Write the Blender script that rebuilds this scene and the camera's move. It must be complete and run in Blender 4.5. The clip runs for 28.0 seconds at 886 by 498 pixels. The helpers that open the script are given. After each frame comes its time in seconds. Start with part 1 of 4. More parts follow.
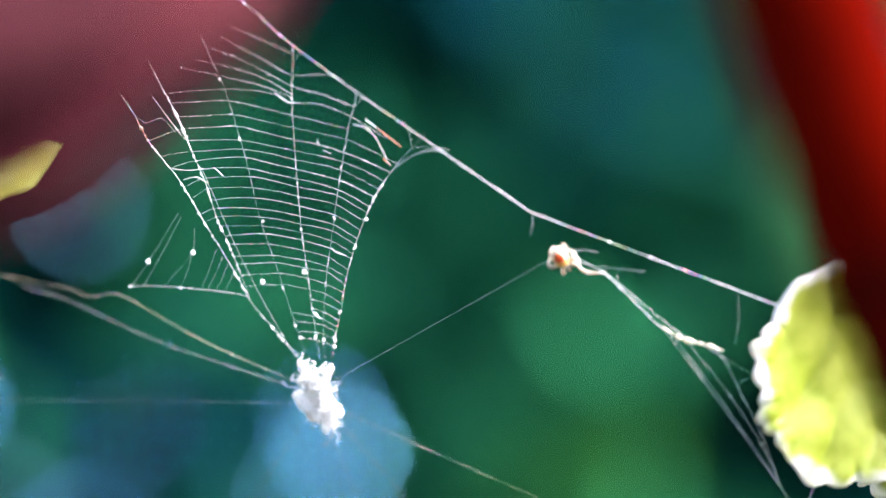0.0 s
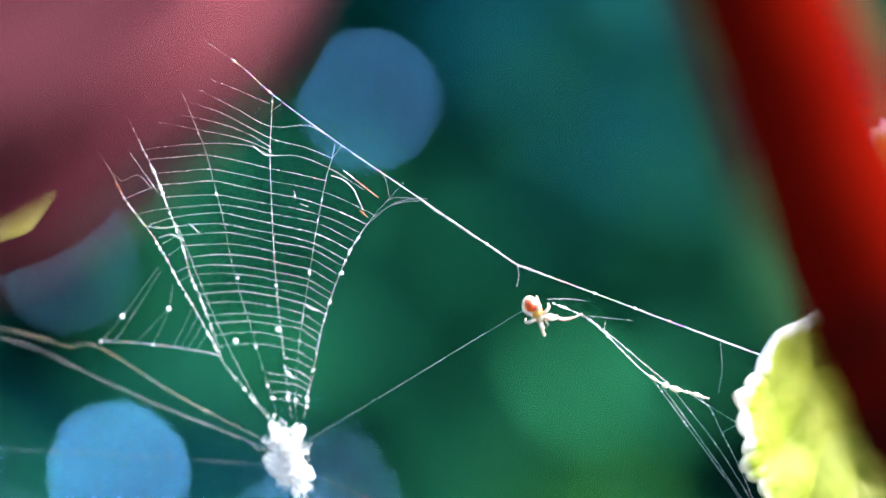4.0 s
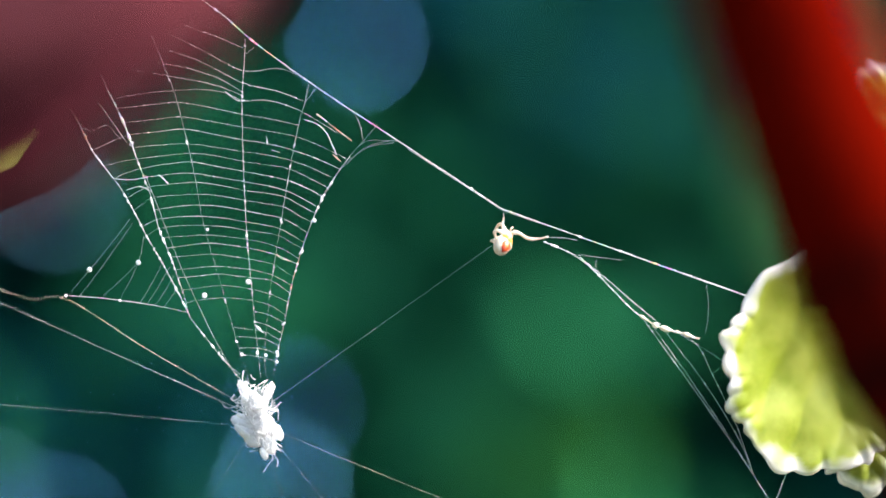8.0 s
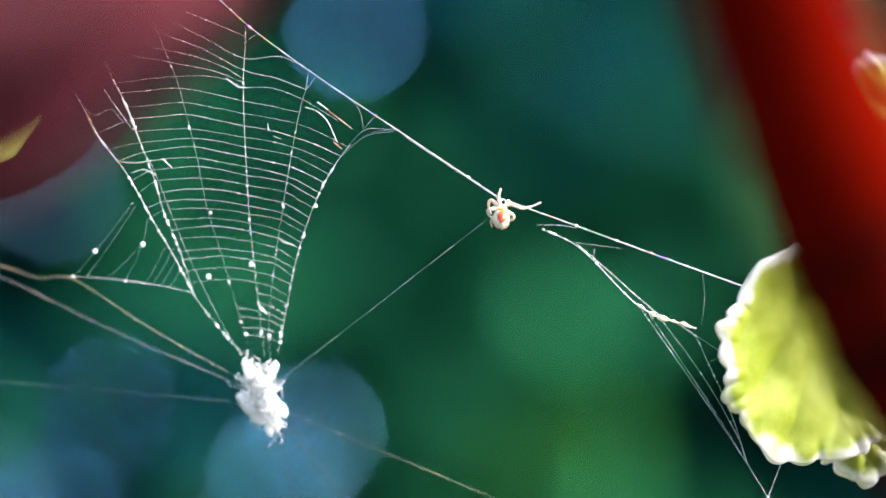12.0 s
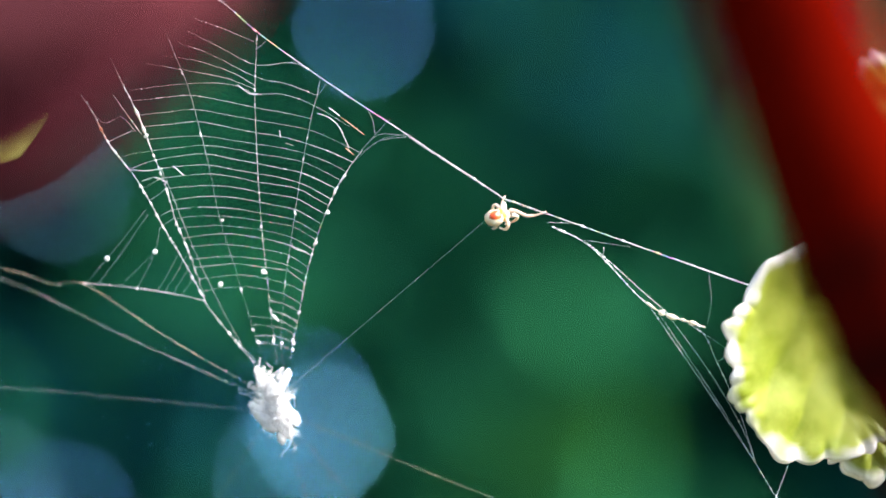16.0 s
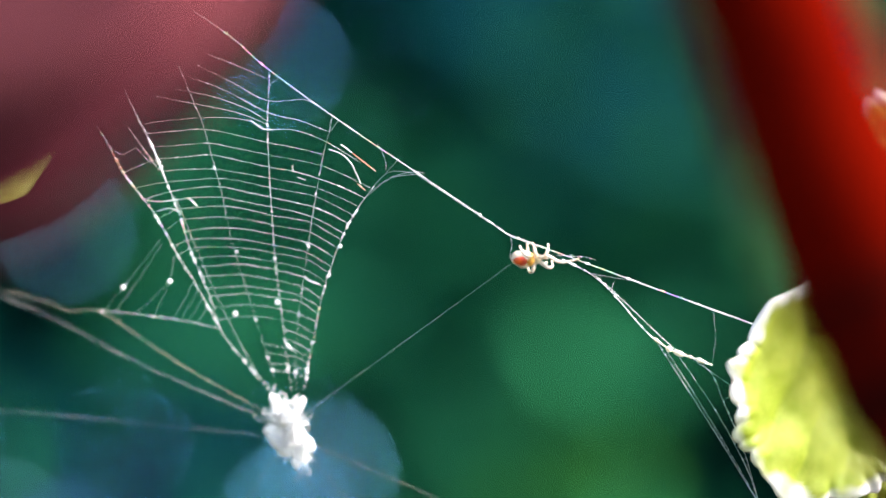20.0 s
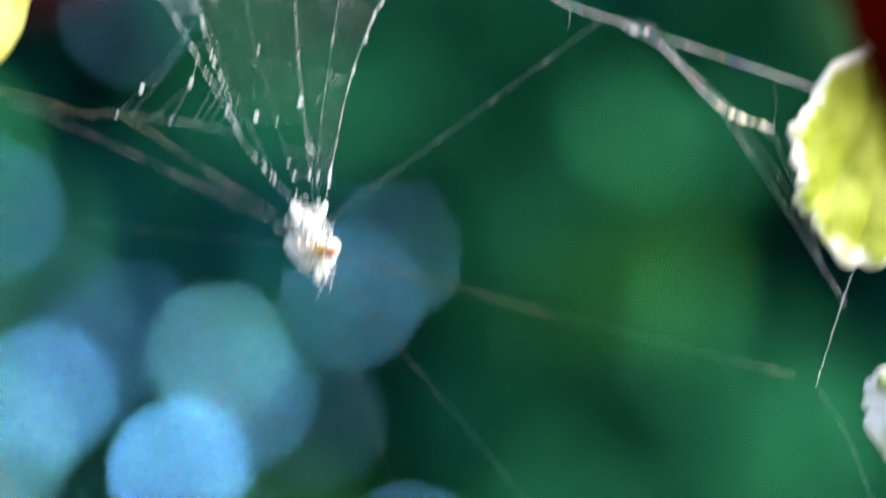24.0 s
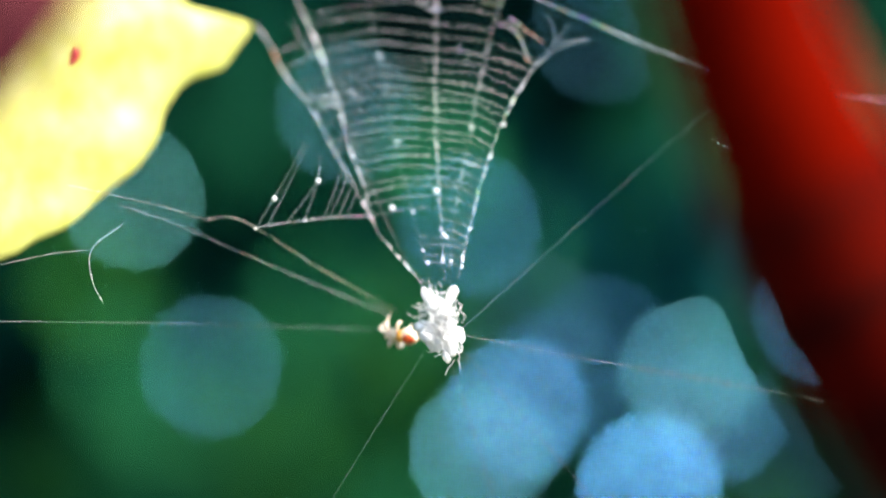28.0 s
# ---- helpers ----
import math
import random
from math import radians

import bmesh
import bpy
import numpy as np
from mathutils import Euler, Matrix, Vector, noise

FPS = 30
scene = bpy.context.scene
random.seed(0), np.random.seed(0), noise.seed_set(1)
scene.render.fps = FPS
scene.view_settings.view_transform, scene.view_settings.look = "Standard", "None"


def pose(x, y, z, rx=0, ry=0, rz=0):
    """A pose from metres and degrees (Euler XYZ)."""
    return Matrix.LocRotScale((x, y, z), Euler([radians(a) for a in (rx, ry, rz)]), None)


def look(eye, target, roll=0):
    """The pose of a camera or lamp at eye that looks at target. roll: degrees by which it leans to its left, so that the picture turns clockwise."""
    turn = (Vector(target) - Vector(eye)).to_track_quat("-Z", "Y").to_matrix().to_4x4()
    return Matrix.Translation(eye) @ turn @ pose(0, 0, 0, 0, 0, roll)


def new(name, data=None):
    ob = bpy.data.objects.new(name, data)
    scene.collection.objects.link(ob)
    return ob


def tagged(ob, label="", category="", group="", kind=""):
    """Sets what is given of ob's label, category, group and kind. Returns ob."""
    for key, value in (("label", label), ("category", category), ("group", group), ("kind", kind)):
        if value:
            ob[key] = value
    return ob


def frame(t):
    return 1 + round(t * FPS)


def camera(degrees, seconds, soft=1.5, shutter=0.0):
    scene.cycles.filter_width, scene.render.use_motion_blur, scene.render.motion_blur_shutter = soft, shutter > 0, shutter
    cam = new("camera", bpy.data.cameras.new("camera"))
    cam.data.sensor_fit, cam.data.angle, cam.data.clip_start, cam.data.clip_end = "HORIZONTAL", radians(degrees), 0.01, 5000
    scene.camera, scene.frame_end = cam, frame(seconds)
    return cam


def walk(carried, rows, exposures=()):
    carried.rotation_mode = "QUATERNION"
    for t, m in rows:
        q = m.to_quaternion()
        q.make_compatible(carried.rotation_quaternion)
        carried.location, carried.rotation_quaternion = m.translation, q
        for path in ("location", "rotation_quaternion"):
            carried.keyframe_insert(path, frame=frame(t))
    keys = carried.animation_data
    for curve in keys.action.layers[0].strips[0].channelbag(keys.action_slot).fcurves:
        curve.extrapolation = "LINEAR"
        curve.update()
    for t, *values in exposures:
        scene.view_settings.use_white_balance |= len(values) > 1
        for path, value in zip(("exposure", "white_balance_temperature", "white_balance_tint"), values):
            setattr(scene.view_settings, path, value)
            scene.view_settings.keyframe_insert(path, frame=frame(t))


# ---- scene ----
cam = camera(15, 28.0, soft=1.5, shutter=0.8)
cam.data.dof.use_dof = True
cam.data.dof.focus_distance = 0.5
cam.data.dof.aperture_fstop = 5.3
walk(cam, [
    (0, pose(0.00000, -0.48840, 0.60000, 90.341, 0, 0.640)),
    (0.5, pose(0.00000, -0.48940, 0.60000, 90.342, 0, 0.636)),
    (1, pose(0.00000, -0.49040, 0.60000, 90.358, 0, 0.500)),
    (1.5, pose(0.00000, -0.49140, 0.60000, 90.301, 0, 0.452)),
    (2, pose(0.00000, -0.49240, 0.60000, 90.478, 0, 0.506)),
    (2.5, pose(0.00000, -0.49440, 0.60000, 91.055, 0, 0.553)),
    (3, pose(0.00000, -0.49640, 0.60000, 91.205, 0, 0.412)),
    (3.5, pose(0.00003, -0.49640, 0.60000, 91.249, 0, 0.443)),
    (5.5, pose(0.00013, -0.49640, 0.60000, 90.807, 0, 0.369)),
    (6, pose(0.00015, -0.49640, 0.60000, 90.748, 0, 0.430)),
    (6.5, pose(0.00018, -0.49640, 0.60000, 90.645, 0, 0.316)),
    (7, pose(0.00021, -0.49640, 0.60000, 90.483, 0, 0.232)),
    (7.5, pose(0.00023, -0.49640, 0.60000, 90.263, 0, 0.148)),
    (8, pose(0.00026, -0.49640, 0.60000, 90.189, 0, 0.223)),
    (8.5, pose(0.00028, -0.49640, 0.60000, 90.204, 0, 0.285)),
    (9, pose(0.00031, -0.49640, 0.60000, 90.144, 0, 0.303)),
    (9.5, pose(0.00033, -0.49640, 0.60000, 90.248, 0, 0.394)),
    (10, pose(0.00036, -0.49640, 0.60000, 90.248, 0, 0.367)),
    (10.5, pose(0.00038, -0.49640, 0.60000, 90.115, 0, 0.340)),
    (11, pose(0.00041, -0.49640, 0.60000, 90.071, 0, 0.329)),
    (11.5, pose(0.00044, -0.49640, 0.60000, 90.041, 0, 0.172)),
    (13.5, pose(0.00054, -0.49640, 0.60000, 89.968, 0, 0.227)),
    (14, pose(0.00056, -0.49640, 0.60000, 89.880, 0, 0.157)),
    (14.5, pose(0.00059, -0.49640, 0.60000, 89.820, 0, 0.146)),
    (15, pose(0.00062, -0.49640, 0.60000, 89.806, 0, 0.119)),
    (15.5, pose(0.00064, -0.49640, 0.60000, 89.924, 0, 0.151)),
    (16, pose(0.00067, -0.49640, 0.60000, 90.012, 0, 0.315)),
    (16.5, pose(0.00069, -0.49640, 0.60000, 89.953, 0, 0.157)),
    (17, pose(0.00072, -0.49640, 0.60000, 89.997, 0, 0.087)),
    (17.5, pose(0.00074, -0.49640, 0.60000, 90.086, 0, 0.221)),
    (18, pose(0.00077, -0.49640, 0.60000, 90.174, 0, 0.194)),
    (18.5, pose(0.00079, -0.49640, 0.60000, 90.395, 0, 0.212)),
    (19, pose(0.00082, -0.49640, 0.60000, 90.468, 0, 0.303)),
    (19.5, pose(0.00085, -0.49640, 0.60000, 90.601, 0, 0.334)),
    (20, pose(0.00087, -0.49640, 0.60000, 90.675, 0, 0.411)),
    (20.5, pose(0.00090, -0.49640, 0.60000, 90.778, 0, 0.618)),
    (22.5, pose(0.00100, -0.49640, 0.60000, 91.058, 0, 0.601)),
    (23, pose(0.00225, -0.49640, 0.60000, 90.384, 0, 0.650)),
    (23.3, pose(0.00300, -0.49640, 0.60000, 90.105, 0, 0.670)),
    (23.6, pose(0.00250, -0.49640, 0.59900, 89.243, 0, 0.940)),
    (24, pose(0.00120, -0.49640, 0.59680, 87.030, 0, 1.467)),
    (24.3, pose(0.00750, -0.49640, 0.59750, 85.272, 0, 2.205)),
    (24.6, pose(0.02100, -0.49640, 0.59800, 85.106, 0, 4.008)),
    (25, pose(0.04200, -0.49640, 0.59950, 83.743, 0, 6.994)),
    (25.5, pose(0.05900, -0.49640, 0.60300, 84.133, 0, 8.780)),
    (26, pose(0.06050, -0.49640, 0.60000, 84.517, 0, 10.418)),
    (26.5, pose(0.06350, -0.49640, 0.60700, 85.086, 0, 10.672)),
    (27, pose(0.06550, -0.49640, 0.61200, 86.842, 0, 10.457)),
    (27.5, pose(0.06800, -0.49640, 0.61100, 87.053, 0, 10.568)),
    (28, pose(0.07000, -0.49640, 0.61500, 86.949, 0, 10.950)),
], exposures=[(0, 2.55, 6200, 17), (1, 1.98, 6500, 13), (2, 2.25, 6400, 12), (2.5, 2.35, 6200, 12), (3, 3.05, 5900, 19), (3.5, 2.95, 5900, 18), (4.5, 2.3, 6200, 12), (5.5, 2.0, 6500, 11), (7, 2.0, 6500, 11), (9, 2.2, 6400, 11),
              (10, 2.1, 6400, 11), (11, 2.3, 6400, 12), (14, 2.22, 6500, 12), (17, 2.15, 6500, 12), (19, 2.42, 6500, 12), (20, 2.38, 6500, 12), (23, 2.35, 6500, 11), (24, 2.15, 6500, 9), (25, 2.0, 6500, 9), (28, 2.0, 6500, 9)])

# ---- world, sun ----
world = bpy.data.worlds.new("sky")
scene.world = world
world.use_nodes = True
wn = world.node_tree.nodes
sky = wn.new("ShaderNodeTexSky")
sky.sky_type, sky.sun_disc = "NISHITA", False
sky.sun_elevation, sky.sun_rotation = radians(40), radians(96)
world.node_tree.links.new(sky.outputs[0], wn["Background"].inputs[0])
wn["Background"].inputs[1].default_value = 0.14
sun_data = bpy.data.lights.new("sun", "SUN")
sun_data.energy, sun_data.angle, sun_data.color = 5.0, radians(0.5), (1.0, 0.95, 0.86)
sun = new("sun", sun_data)
sun.matrix_world = look((0.75, -0.08, 1.25), (0, 0, 0.6))


# ---- materials ----
def mat(name, color, rough=0.6, spec=0.4, noise_size=0.0, vary=0.25, bump=0.0, second=None, translucent=0.0, coat=0.0, sub=0.0):
    """Principled material with noise at two scales, an optional second colour and light passing through."""
    m = bpy.data.materials.new(name)
    m.use_nodes = True
    nt = m.node_tree
    n, link = nt.nodes, nt.links.new
    p = n["Principled BSDF"]
    p.inputs["Roughness"].default_value = rough
    p.inputs["Specular IOR Level"].default_value = spec
    p.inputs["Coat Weight"].default_value = coat
    p.inputs["Subsurface Weight"].default_value = sub
    p.inputs["Subsurface Radius"].default_value = (0.001, 0.0006, 0.0004)
    p.inputs["Base Color"].default_value = (*color, 1)
    out_color = None
    if noise_size:
        geo = n.new("ShaderNodeNewGeometry")
        big, fine = n.new("ShaderNodeTexNoise"), n.new("ShaderNodeTexNoise")
        big.inputs["Scale"].default_value = 1 / noise_size
        fine.inputs["Scale"].default_value = 7 / noise_size
        big.inputs["Detail"].default_value = 3
        link(geo.outputs["Position"], big.inputs["Vector"])
        link(geo.outputs["Position"], fine.inputs["Vector"])
        ramp = n.new("ShaderNodeValToRGB")
        c2 = second or tuple(c * (1 - vary) for c in color)
        ramp.color_ramp.elements[0].color, ramp.color_ramp.elements[0].position = (*c2, 1), 0.36
        ramp.color_ramp.elements[1].color, ramp.color_ramp.elements[1].position = (*color, 1), 0.62
        link(big.outputs["Fac"], ramp.inputs[0])
        mix = n.new("ShaderNodeMix")
        mix.data_type, mix.blend_type = "RGBA", "MULTIPLY"
        mix.inputs[0].default_value = vary
        link(ramp.outputs[0], mix.inputs[6])
        link(fine.outputs["Color"], mix.inputs[7])
        link(mix.outputs[2], p.inputs["Base Color"])
        out_color = mix.outputs[2]
        if bump:
            b = n.new("ShaderNodeBump")
            b.inputs["Strength"].default_value, b.inputs["Distance"].default_value = 0.6, bump
            link(fine.outputs["Fac"], b.inputs["Height"])
            link(b.outputs[0], p.inputs["Normal"])
    if translucent:
        tr, ms = n.new("ShaderNodeBsdfTranslucent"), n.new("ShaderNodeMixShader")
        ms.inputs[0].default_value = translucent
        tr.inputs[0].default_value = (*color, 1)
        if out_color:
            link(out_color, tr.inputs[0])
        link(p.outputs[0], ms.inputs[1])
        link(tr.outputs[0], ms.inputs[2])
        link(ms.outputs[0], n["Material Output"].inputs[0])
    return m


def silk_mat(name, tint, scale, amount):
    """Silk with pale rainbow glints put into its colour by noise along the thread."""
    m = mat(name, tint, 0.28, 1.0, translucent=0.3)
    n, link = m.node_tree.nodes, m.node_tree.links.new
    geo, wave, hue, mix = (n.new("ShaderNode" + k) for k in ("NewGeometry", "TexNoise", "CombineColor", "Mix"))
    hue.mode, mix.data_type = "HSV", "RGBA"
    wave.inputs["Scale"].default_value, wave.inputs["Detail"].default_value = scale, 4
    link(geo.outputs["Position"], wave.inputs["Vector"])
    stretch = n.new("ShaderNodeMath")
    stretch.operation, stretch.inputs[1].default_value = "MULTIPLY", 5.0
    link(wave.outputs["Fac"], stretch.inputs[0])
    wrap = n.new("ShaderNodeMath")
    wrap.operation = "FRACT"
    link(stretch.outputs[0], wrap.inputs[0])
    link(wrap.outputs[0], hue.inputs[0])
    hue.inputs[1].default_value, hue.inputs[2].default_value = 0.6, 0.95
    spots = n.new("ShaderNodeTexNoise")
    spots.inputs["Scale"].default_value = 110
    link(geo.outputs["Position"], spots.inputs["Vector"])
    gate = n.new("ShaderNodeMapRange")
    gate.inputs[1].default_value, gate.inputs[2].default_value, gate.inputs[4].default_value = 0.50, 0.62, amount
    link(spots.outputs["Fac"], gate.inputs[0])
    link(gate.outputs[0], mix.inputs[0])
    mix.inputs[6].default_value = (*tint, 1)
    link(hue.outputs[0], mix.inputs[7])
    link(mix.outputs[2], n["Principled BSDF"].inputs["Base Color"])
    link(mix.outputs[2], n["Translucent BSDF"].inputs[0])
    return m


def leaf_mat(name, inner, inner2, rim):
    """Leaf with a pale margin read from the mesh's own rim layer, light shining through."""
    m = mat(name, inner, 0.45, 0.35, 0.0045, 0.09, 0.00005, inner2, translucent=0.45)
    n, link = m.node_tree.nodes, m.node_tree.links.new
    at, mix = n.new("ShaderNodeAttribute"), n.new("ShaderNodeMix")
    at.attribute_name, mix.data_type = "rim", "RGBA"
    link(at.outputs["Fac"], mix.inputs[0])
    old = n["Principled BSDF"].inputs["Base Color"].links[0].from_socket
    link(old, mix.inputs[6])
    mix.inputs[7].default_value = (*rim, 1)
    link(mix.outputs[2], n["Principled BSDF"].inputs["Base Color"])
    link(mix.outputs[2], n["Translucent BSDF"].inputs[0])
    return m


SILK = silk_mat("silk", (0.92, 0.93, 0.95), 700, 0.6)
SILK_BRIDGE = silk_mat("bridge_silk", (0.93, 0.94, 0.95), 420, 0.9)
# orange glints on the silk, put into its base colour
SILK_ORANGE_GLINT = mat("orange_glint", (0.85, 0.30, 0.12), 0.35, 0.6, 0.0012, 0.5, 0.0, (0.85, 0.75, 0.6), translucent=0.35)
SILK_THIN = silk_mat("thin_silk", (0.62, 0.7, 0.72), 500, 0.35)
SILK_GOLD = silk_mat("gold_silk", (0.85, 0.79, 0.62), 900, 0.45)
FLUFF = mat("silk_fluff", (0.97, 0.96, 0.96), 0.5, 0.5, 0.002, 0.06, 0.0003, translucent=0.5)
DEW = mat("dew", (0.85, 0.88, 0.9), 0.08, 0.8, translucent=0.3)
SPIDER_SKIN = mat("spider_skin", (0.90, 0.84, 0.70), 0.4, 0.4, 0.0009, 0.2, 0.00004, (0.84, 0.68, 0.42), translucent=0.35)
SPIDER_YELLOW = mat("spider_yellow", (0.85, 0.50, 0.09), 0.4, 0.4, 0.0007, 0.3, 0.00004, (0.80, 0.34, 0.05), translucent=0.3)
SPIDER_LEG = mat("spider_leg", (0.90, 0.84, 0.76), 0.4, 0.4, 0.0008, 0.25, 0.0, (0.80, 0.62, 0.45), translucent=0.4)
SPIDER_RED = mat("spider_red", (0.70, 0.10, 0.010), 0.35, 0.5, 0.0008, 0.3, 0.0, (0.36, 0.020, 0.005))
SPIDER_EYE = mat("spider_eye", (0.01, 0.01, 0.01), 0.1, 0.8)
LEAF = leaf_mat("cream_edged_leaf", (0.33, 0.37, 0.050), (0.22, 0.27, 0.016), (0.93, 0.87, 0.84))
LEAF_YELLOW = leaf_mat("yellow_leaf", (0.50, 0.49, 0.095), (0.55, 0.54, 0.17), (0.53, 0.54, 0.16))
LEAF_BLOTCH = mat("leaf_blotch", (0.42, 0.03, 0.025), 0.6, 0.3, 0.001, 0.3)
LEAF_STALK = mat("leaf_stalk", (0.35, 0.42, 0.12), 0.5, 0.4, 0.004, 0.3, 0.0002)
# shade on the lower stalk, put into a darker colour
STEM_SHADE = mat("stem_shade", (0.032, 0.0024, 0.0016), 0.8, 0.0, 0.02, 0.3, 0.0004, (0.018, 0.0016, 0.0012))
STEM_RED = mat("red_stem", (0.082, 0.0020, 0.0004), 0.7, 0.0, 0.02, 0.3, 0.0004, (0.060, 0.0013, 0.0004))
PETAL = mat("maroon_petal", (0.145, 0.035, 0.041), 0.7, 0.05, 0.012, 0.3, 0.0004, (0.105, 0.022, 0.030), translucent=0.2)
# darker copy of the petal colour that carries shade
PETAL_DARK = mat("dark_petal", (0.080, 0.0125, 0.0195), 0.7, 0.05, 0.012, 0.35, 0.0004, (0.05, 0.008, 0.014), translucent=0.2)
SOIL = mat("soil", (0.05, 0.04, 0.025), 0.9, 0.2, 0.05, 0.5, 0.01, (0.03, 0.045, 0.015))
# near-black base colour carries the shade between the leaves
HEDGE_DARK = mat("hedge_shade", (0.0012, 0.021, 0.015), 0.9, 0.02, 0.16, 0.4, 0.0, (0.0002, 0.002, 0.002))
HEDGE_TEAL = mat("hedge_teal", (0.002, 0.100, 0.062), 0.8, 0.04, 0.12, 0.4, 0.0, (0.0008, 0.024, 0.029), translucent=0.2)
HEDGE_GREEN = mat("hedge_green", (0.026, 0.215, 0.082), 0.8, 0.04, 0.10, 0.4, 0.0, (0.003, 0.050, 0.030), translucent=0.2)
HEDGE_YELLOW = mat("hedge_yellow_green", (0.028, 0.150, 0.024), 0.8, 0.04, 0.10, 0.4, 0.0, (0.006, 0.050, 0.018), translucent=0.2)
HEDGE_BLUE = mat("hedge_blue", (0.006, 0.095, 0.110), 0.8, 0.04, 0.12, 0.4, 0.0, (0.002, 0.045, 0.060), translucent=0.2)
# emission added behind the hedge gaps in place of the sky
SKY_GLOW = bpy.data.materials.new("sky_glow_sheet")
SKY_GLOW.use_nodes = True
sg = SKY_GLOW.node_tree.nodes["Principled BSDF"]
sg.inputs["Base Color"].default_value = (0, 0, 0, 1)
sg.inputs["Emission Strength"].default_value = 1.0
sky_glow = SKY_GLOW.node_tree.nodes.new("ShaderNodeAttribute")
sky_glow.attribute_name = "glow"
SKY_GLOW.node_tree.links.new(sky_glow.outputs["Color"], sg.inputs["Emission Color"])


# ---- building helpers ----
def mesh_of(name, verts, faces, material, smooth=True):
    me = bpy.data.meshes.new(name)
    me.from_pydata([tuple(v) for v in verts], [], faces)
    me.materials.append(material)
    if smooth:
        me.polygons.foreach_set("use_smooth", [True] * len(me.polygons))
    me.update()
    return me


def place(name, me, parent=None, label="", at=None):
    ob = new(name, me)
    if parent:
        ob.parent = parent
    if at is not None:
        ob.location = at
    return tagged(ob, label=label)


def thing(name, at, label, category, group="", kind=""):
    ob = new(name)
    ob.location = at
    ob.empty_display_size = 0.002
    return tagged(ob, label, category, group, kind)


def smooth_path(points, steps=6):
    """A Catmull-Rom line through the points."""
    pts = [Vector(p) for p in points]
    if len(pts) == 2:
        return [pts[0].lerp(pts[1], i / steps) for i in range(steps + 1)]
    ext = [pts[0] * 2 - pts[1]] + pts + [pts[-1] * 2 - pts[-2]]
    out = []
    for i in range(1, len(ext) - 2):
        a, b, c, d = ext[i - 1:i + 3]
        for k in range(steps):
            t = k / steps
            out.append(0.5 * (2 * b + (c - a) * t + (2 * a - 5 * b + 4 * c - d) * t * t + (3 * b - a - 3 * c + d) * t ** 3))
    return out + [pts[-1]]


def tube(path, radius, sides=5):
    """Vertices and faces of a closed tube; radius is a number or a function of 0..1 along it."""
    verts, faces = [], []
    n = len(path)
    side = None
    for i, p in enumerate(path):
        d = (path[min(i + 1, n - 1)] - path[max(i - 1, 0)]).normalized()
        if side is None:
            side = d.orthogonal().normalized()
        side = (side - d * side.dot(d)).normalized()
        up = d.cross(side)
        r = radius(i / (n - 1)) if callable(radius) else radius
        for k in range(sides):
            a = 2 * math.pi * k / sides
            verts.append(p + (side * math.cos(a) + up * math.sin(a)) * r)
    for i in range(n - 1):
        for k in range(sides):
            a, b = i * sides + k, i * sides + (k + 1) % sides
            faces.append((a, b, b + sides, a + sides))
    faces.append(tuple(reversed(range(sides))))
    faces.append(tuple(range((n - 1) * sides, n * sides)))
    return verts, faces


def joined(pieces):
    verts, faces = [], []
    for v, f in pieces:
        k = len(verts)
        verts += v
        faces += [tuple(i + k for i in face) for face in f]
    return verts, faces


def ball(center, rx, ry, rz, seg=14, rings=9, lumps=0.0, freq=1.0, turn=None):
    """A closed ellipsoid, lumpy if asked."""
    verts, faces = [], []
    c = Vector(center)
    for i in range(rings + 1):
        th = math.pi * i / rings
        for k in range(seg):
            ph = 2 * math.pi * k / seg
            u = Vector((math.sin(th) * math.cos(ph), math.sin(th) * math.sin(ph), math.cos(th)))
            s = 1 + lumps * noise.noise(u * freq + c * 300)
            v = Vector((u.x * rx, u.y * ry, u.z * rz)) * s
            if turn:
                v = turn @ v
            verts.append(c + v)
    for i in range(rings):
        for k in range(seg):
            a, b = i * seg + k, i * seg + (k + 1) % seg
            faces.append((a, a + seg, b + seg, b))
    return verts, faces


def w(u, v, y=0.0):
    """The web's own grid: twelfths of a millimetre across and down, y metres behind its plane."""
    return Vector(((u - 784) / 12000, y, 0.6 + (441 - v) / 12000))


# ---- ground and background ----
g = 60.0
ground = place("ground", mesh_of("ground", [(-g, -g, 0), (g, -g, 0), (g, g, 0), (-g, g, 0)], [(0, 1, 2, 3)], SOIL))
tagged(ground, "dark bare garden soil under the plants", "ground", kind="structure")

